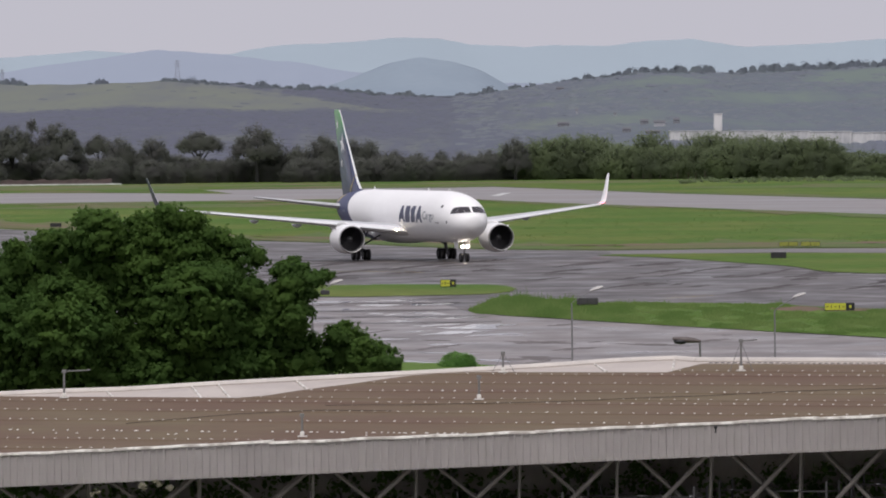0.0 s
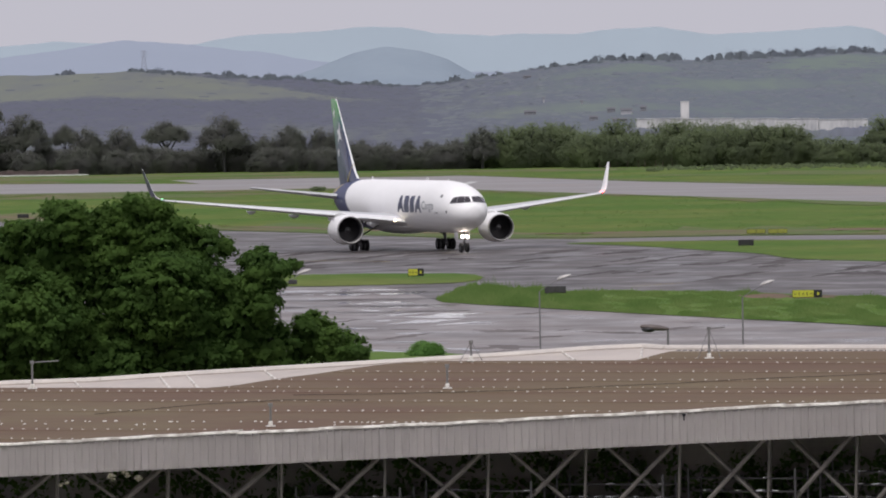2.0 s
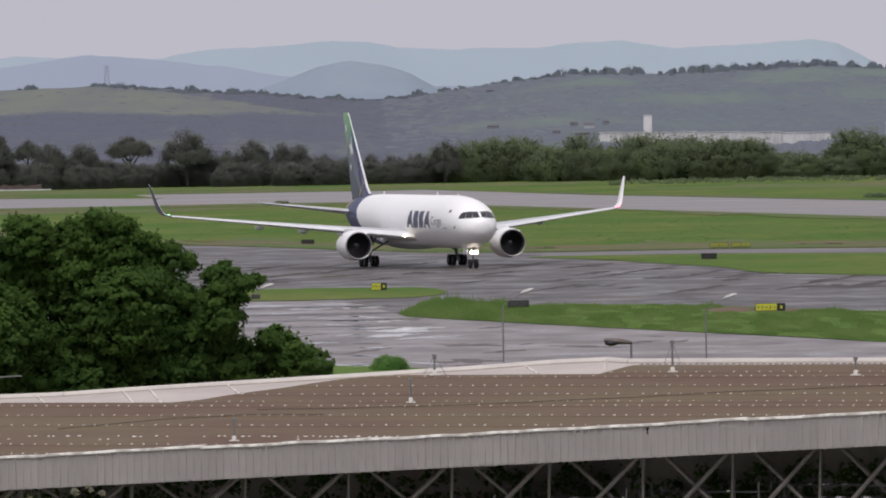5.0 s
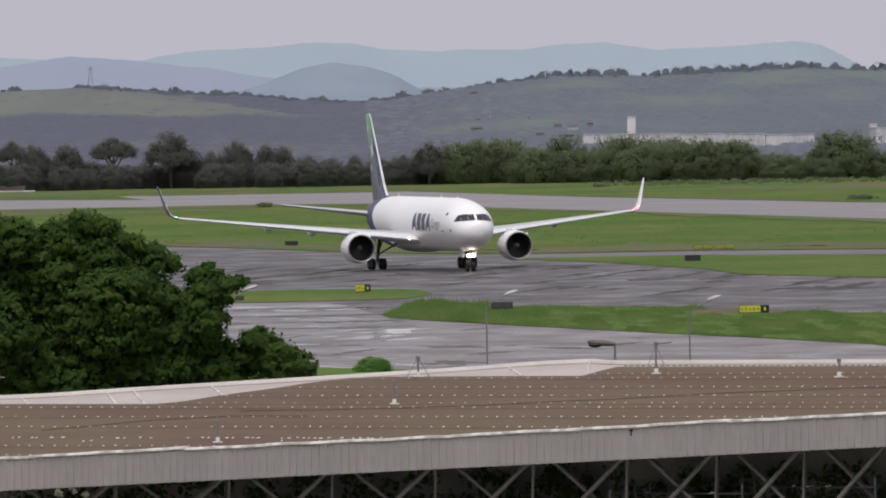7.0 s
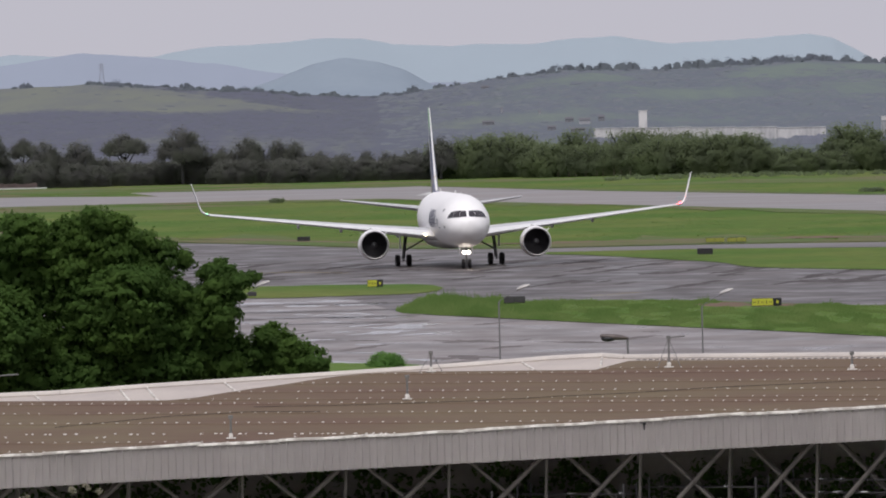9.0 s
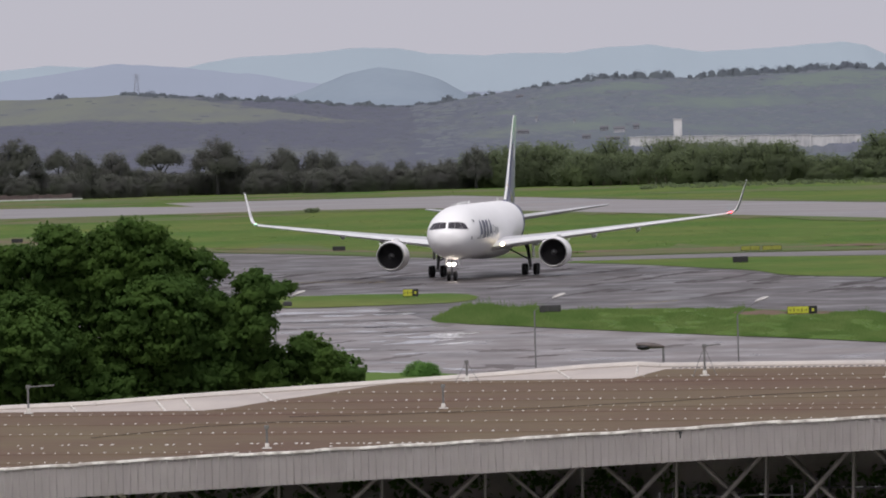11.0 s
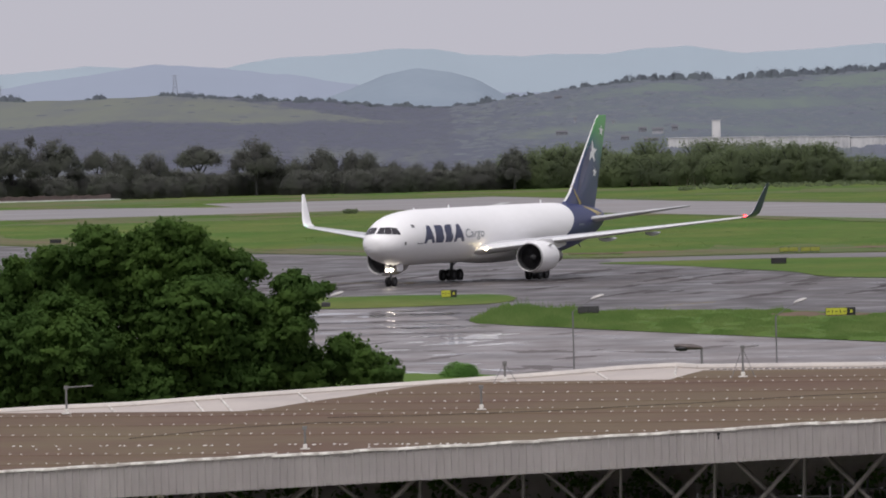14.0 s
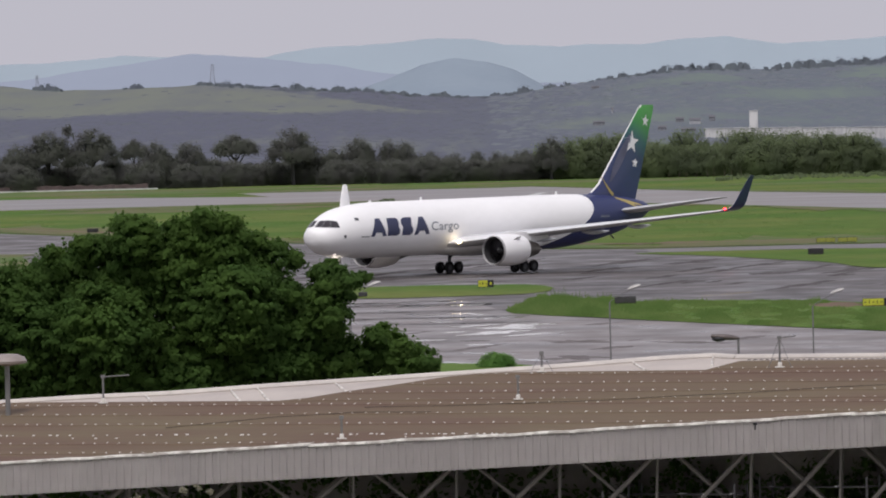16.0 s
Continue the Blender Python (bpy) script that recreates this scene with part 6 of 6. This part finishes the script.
            part("flap_fairing", loft(bm, rings), M_GREYPAINT, wing, smooth=True)
        bm = bmesh.new()
        bmesh.ops.create_uvsphere(bm, u_segments=12, v_segments=8, radius=0.17 if side > 0 else 0.11, matrix=pose(7.75, side * 2.95, 3.2))
        part("landing_light", bm, M_LIGHT_WARM, wing, "bright warm wing-root landing light", smooth=True)
        bm = bmesh.new()
        bmesh.ops.create_uvsphere(bm, u_segments=10, v_segments=6, radius=0.05, matrix=pose(-6.95, side * 23.85, 5.62))
        part("navigation_light", bm, M_RED if side > 0 else M_GREEN, wing, "red wing-tip light" if side > 0 else "green wing-tip light", smooth=True)
        # engine
        m = pose(0, side * 8.05, 2.3)
        eng = part("engine", lathe(bmesh.new(), [(8.72, 1.40), (8.3, 1.475), (7.6, 1.53), (6.6, 1.53), (5.6, 1.45), (4.75, 1.30), (4.72, 1.22), (5.6, 1.25)], m, 40), M_WHITE, jet, "white engine nacelle", smooth=True)
        part("inlet_lip", lathe(bmesh.new(), [(8.73, 1.40), (8.86, 1.385), (8.92, 1.345), (8.88, 1.29), (8.72, 1.27)], m, 40), M_LIP, eng, "dull grey metal inlet lip", smooth=True)
        part("inlet_duct", lathe(bmesh.new(), [(8.73, 1.275), (8.3, 1.24), (7.7, 1.27)], m, 40), M_DUCT, eng, "dark inlet duct", smooth=True)
        bm = bmesh.new()
        for k in range(34):
            a = 2 * math.pi * k / 34
            r = Matrix.Rotation(a, 4, "X")
            vs = [bm.verts.new(m @ r @ Vector(p)) for p in ((7.95, -0.03, 0.3), (7.82, 0.09, 0.3), (7.72, 0.16, 1.25), (7.98, -0.12, 1.25))]
            bm.faces.new(vs)
        lathe(bm, [(7.6, 1.26), (7.6, 0.05)], m, 24)
        part("fan", bm, M_FAN, eng, "dark fan blades")
        part("spinner", lathe(bmesh.new(), [(8.32, 0.02), (8.2, 0.14), (8.0, 0.26), (7.75, 0.33)], m, 20), M_STRUT, eng, "grey fan spinner", smooth=True)
        part("core_nozzle", lathe(bmesh.new(), [(5.4, 1.02), (4.6, 0.97), (3.4, 0.78), (2.5, 0.6), (2.48, 0.54)], m, 28), M_HOT, eng, "grey core nozzle", smooth=True)
        part("exhaust_cone", lathe(bmesh.new(), [(2.9, 0.46), (2.1, 0.32), (1.4, 0.05)], m, 20, True), M_HOT, eng, "dark metal exhaust cone", smooth=True)
        bm = bmesh.new()
        prof = [(7.6, 3.72, 3.86), (6.2, 3.6, 4.02), (4.2, 3.2, 3.95), (2.6, 3.0, 3.75), (0.5, 3.3, 3.6)]
        rr = [[Vector((x, side * 8.05 - w, lo)), Vector((x, side * 8.05 + w, lo)), Vector((x, side * 8.05 + w, hi)), Vector((x, side * 8.05 - w, hi))] for (x, lo, hi), w in zip(prof, (0.06, 0.2, 0.24, 0.22, 0.06))]
        part("pylon", loft(bm, rr), M_WHITE, eng, "white engine pylon", smooth=False)
        for sy in (-1, 1):
            bm = bmesh.new()
            vs = [Vector((7.2, side * 8.05 + sy * 1.12, 3.3)), Vector((6.3, side * 8.05 + sy * 1.12, 3.32)), Vector((6.3, side * 8.05 + sy * 1.38, 3.6)), Vector((6.9, side * 8.05 + sy * 1.36, 3.56))]
            q = [bm.verts.new(v) for v in vs] + [bm.verts.new(v + Vector((0, 0.03, -0.02))) for v in vs]
            for a in ((0, 1, 2, 3), (7, 6, 5, 4), (0, 4, 5, 1), (1, 5, 6, 2), (2, 6, 7, 3), (3, 7, 4, 0)):
                bm.faces.new([q[k] for k in a])
            part("strake", bm, M_WHITE, eng)
        # tailplane
        bm = loft(bmesh.new(), [foil(-18.6, 6.4, 5.4, 0.1, side * 0.5, camber=0), foil(-19.4, 5.8, 5.46, 0.1, side * 1.4, camber=0), foil(-24.6, 2.0, 6.42, 0.09, side * 9.2, camber=0), foil(-24.95, 1.5, 6.44, 0.06, side * 9.32, camber=0)])
        part("tailplane", bm, M_GREYPAINT, jet, "light grey tailplane", smooth=True)
    # fin
    def fin_ring(le, chord, z, t):
        return [Vector((p.x, p.z - 0, z)) for p in foil(le, chord, 0, t, 0, camber=0)]
    fins = [(6.4, -14.6, 8.95, 0.07), (7.3, -16.4, 7.5, 0.085), (8.1, -17.6, 6.6, 0.09), (15.45, -24.45, 2.45, 0.08), (15.72, -24.85, 1.95, 0.05)]
    bm = loft(bmesh.new(), [fin_ring(le, c, z, t) for z, le, c, t in fins])
    for f in bm.faces:
        cx = f.calc_center_median()
        le = float(np.interp(cx.z, [q[0] for q in fins], [q[1] for q in fins]))
        if cx.x > le - 0.22 and cx.z > 7.0:
            f.material_index = 1
    fin = part("tail_fin", bm, [M_FIN, M_WHITE], jet, "tall fin painted green above navy", smooth=True)

    def fin_half(x, z):
        zs = [q[0] for q in fins]
        le, c, t = (float(np.interp(z, zs, [q[k] for q in fins])) for k in (1, 2, 3))
        u = min(max((le - x) / c, 0.0), 1.0)
        return c * 5 * t * (0.2969 * math.sqrt(u) - 0.126 * u - 0.3516 * u * u + 0.2843 * u ** 3 - 0.1015 * u ** 4)
    for side in (1, -1):
        for cx, cz, r, turn in ((-25.4, 14.15, 0.62, 8), (-23.0, 12.1, 1.2, 8), (-23.5, 10.05, 0.56, 8)):
            bm = bmesh.new()
            pts = []
            for k in range(10):
                a = math.radians(90 + turn + 36 * k)
                q = r if k % 2 == 0 else r * 0.42
                pts.append((cx + q * math.cos(a), cz + q * math.sin(a)))
            mid = bm.verts.new((cx, side * (fin_half(cx, cz) + 0.03), cz))
            ring = [bm.verts.new((x, side * (fin_half(x, z) + 0.03), z)) for x, z in pts]
            for k in range(10):
                bm.faces.new((mid, ring[k], ring[(k + 1) % 10]))
            bmesh.ops.recalc_face_normals(bm, faces=bm.faces[:])
            part("star", bm, M_STAR, fin, "white painted star")
        bm = bmesh.new()
        prev = None
        for k in range(15):
            q = k / 14
            x, z = -18.15 - 0.5 * q - 1.1 * q * q, 8.95 - 2.05 * q
            w = 0.03 + 0.22 * q
            cur = [bm.verts.new((x, side * (fin_half(x, zz) + 0.035), zz)) for zz in (z - w, z + w)]
            if prev:
                bm.faces.new((prev[0], prev[1], cur[1], cur[0]))
            prev = cur
        bmesh.ops.recalc_face_normals(bm, faces=bm.faces[:])
        part("ribbon", bm, M_GOLD, fin, "thin golden painted ribbon")
        bm = bmesh.new()
        prev = None
        for k in range(15):
            q = k / 14
            x, z = -22.9 + 3.6 * q, 12.9 - 4.6 * q
            w = 0.62 * math.sin(math.pi * (0.12 + 0.8 * q))
            cur = [bm.verts.new((xx, side * (fin_half(xx, z) + 0.03), z)) for xx in (x - w, x + w)]
            if prev:
                bm.faces.new((prev[0], prev[1], cur[1], cur[0]))
            prev = cur
        bmesh.ops.recalc_face_normals(bm, faces=bm.faces[:])
        part("ribbon", bm, M_SLATE, fin, "pale slate-blue painted swoosh")
        bm = bmesh.new()
        prev = None
        for k in range(11):
            q = k / 10
            z, w = 6.72 - 1.1 * q, 0.08 + 0.26 * q
            cur = [bm.verts.new(skin(45.9 + 4.3 * q, zz, side, 0.02)) for zz in (z - w, z + w)]
            if prev:
                bm.faces.new((prev[0], prev[1], cur[1], cur[0]))
            prev = cur
        bmesh.ops.recalc_face_normals(bm, faces=bm.faces[:])
        part("ribbon", bm, M_GOLD, fuselage, "golden painted ribbon on the tail cone")
    # antennas and tail skid
    for x, h in ((9.8, 0.28), (-11.0, 0.3), (17.5, 0.18)):
        bm = bmesh.new()
        box(bm, (x - 0.22, -0.025, 7.2), (x + 0.1, 0.025, 7.27 + h))
        part("antenna", bm, M_WHITE, jet)
    bm = bmesh.new()
    tube(bm, (-19.2, 0, 3.3), (-20.0, 0, 2.75), 0.09, 0.06)
    part("tail_skid", bm, M_STRUT, jet)
    # nose gear
    gear = part("nose_gear", tube(tube(bmesh.new(), (22.76, 0, 0.5), (22.9, 0, 2.5), 0.11), (22.8, 0, 1.2), (21.3, 0, 2.4), 0.06), M_STRUT, jet, "steel nose landing gear", smooth=True)
    for sy in (-1, 1):
        m = pose(22.76, sy * 0.31, 0.5, 0, 0, 90)
        tyre = part("nose_tyre", lathe(bmesh.new(), [(-0.12, 0.25), (-0.16, 0.38), (-0.13, 0.46), (0, 0.49), (0.13, 0.46), (0.16, 0.38), (0.12, 0.25)], m, 24), M_TYRE, gear, smooth=True)
        part("nose_rim", lathe(bmesh.new(), [(-0.1, 0.02), (-0.11, 0.25), (0.11, 0.25), (0.1, 0.02)], m, 16, True), M_RIM, gear)
        bm = bmesh.new()
        box(bm, (21.4, sy * 0.62 - 0.02, 1.45), (22.7, sy * 0.62 + 0.02, 2.15), bevel=0.01)
        part("gear_door", bm, M_WHITE, gear, "white nose gear door")
        bm = bmesh.new()
        bmesh.ops.create_uvsphere(bm, u_segments=12, v_segments=8, radius=0.16, matrix=pose(23.05, sy * 0.24, 1.62))
        part("nose_light", bm, M_LIGHT, gear, "bright white nose-gear light", smooth=True)
    # main gears
    for side in (1, -1):
        bm = tube(bmesh.new(), (0, side * 4.65, 0.75), (0.1, side * 4.35, 3.3), 0.17)
        tube(bm, (0, side * 4.6, 1.5), (0.2, side * 2.6, 2.6), 0.08)
        tube(bm, (0, side * 4.6, 1.6), (1.8, side * 4.3, 3.2), 0.07)
        tube(bm, (0.85, side * 4.65, 0.62), (-0.85, side * 4.65, 0.58), 0.11)
        gear = part("main_gear", bm, M_STRUT, jet, "steel main landing gear leg", smooth=True)
        for bx in (0.72, -0.72):
            for sy in (-0.57, 0.57):
                m = pose(bx, side * 4.65 + sy, 0.585, 0, 0, 90)
                part("tyre", lathe(bmesh.new(), [(-0.15, 0.28), (-0.2, 0.46), (-0.17, 0.55), (0, 0.58), (0.17, 0.55), (0.2, 0.46), (0.15, 0.28)], m, 24), M_TYRE, gear, smooth=True)
                part("rim", lathe(bmesh.new(), [(-0.12, 0.02), (-0.14, 0.28), (0.14, 0.28), (0.12, 0.02)], m, 14, True), M_RIM, gear)
        bm = bmesh.new()
        box(bm, (-0.8, side * 4.95 - 0.03, 1.75), (0.9, side * 4.95 + 0.03, 3.2), bevel=0.01)
        part("gear_door", bm, M_WHITE, gear, "white main gear door")
    return jet


jet = cargo_jet()
jet.scale = (0.99, 0.99, 0.99)


# ---- motion ----
JET_ROWS = [  # seconds, x, y, heading
    (0, -4.23, 1052.96, -74.00),
    (0.5, -3.46, 1050.23, -73.90),
    (1, -2.64, 1047.47, -73.91),
    (1.5, -1.83, 1044.73, -73.98),
    (2, -0.99, 1041.99, -74.01),
    (2.5, -0.16, 1039.24, -74.10),
    (3, 0.66, 1036.51, -74.08),
    (3.5, 1.47, 1033.84, -74.27),
    (4, 2.29, 1031.19, -74.44),
    (6.5, 5.76, 1018.29, -77.09),
    (7, 6.31, 1015.72, -78.32),
    (7.5, 6.80, 1013.13, -79.99),
    (8, 7.21, 1010.55, -81.86),
    (8.5, 7.54, 1007.97, -84.02),
    (9, 7.76, 1005.41, -86.35),
    (11.5, 7.42, 993.13, -101.33),
    (12, 7.07, 990.70, -104.22),
    (12.5, 6.70, 988.29, -107.04),
    (13, 6.23, 985.89, -109.75),
    (13.5, 5.53, 983.54, -112.79),
    (14, 4.72, 981.21, -115.86),
    (14.5, 3.83, 978.86, -119.01),
    (15, 2.85, 976.45, -122.25),
    (15.5, 1.71, 973.99, -125.66),
    (16, 0.43, 971.50, -128.88),
]


def jet_pose(t, x, y, a):
    """The aircraft on the slightly uneven taxiway: nose a little down and left wing a little up once it has turned."""
    u = (-73.9 - a) / 54.4
    return pose(x, y, 0.02, 0, 0, a) @ pose(11.3, 0, 0, -0.1 + 0.36 * u, 0.2 * u, 0) @ pose(-11.3, 0, 0)


def motions():
    walk(jet, [(t, jet_pose(t, x, y, a)) for t, x, y, a in JET_ROWS])


motions()
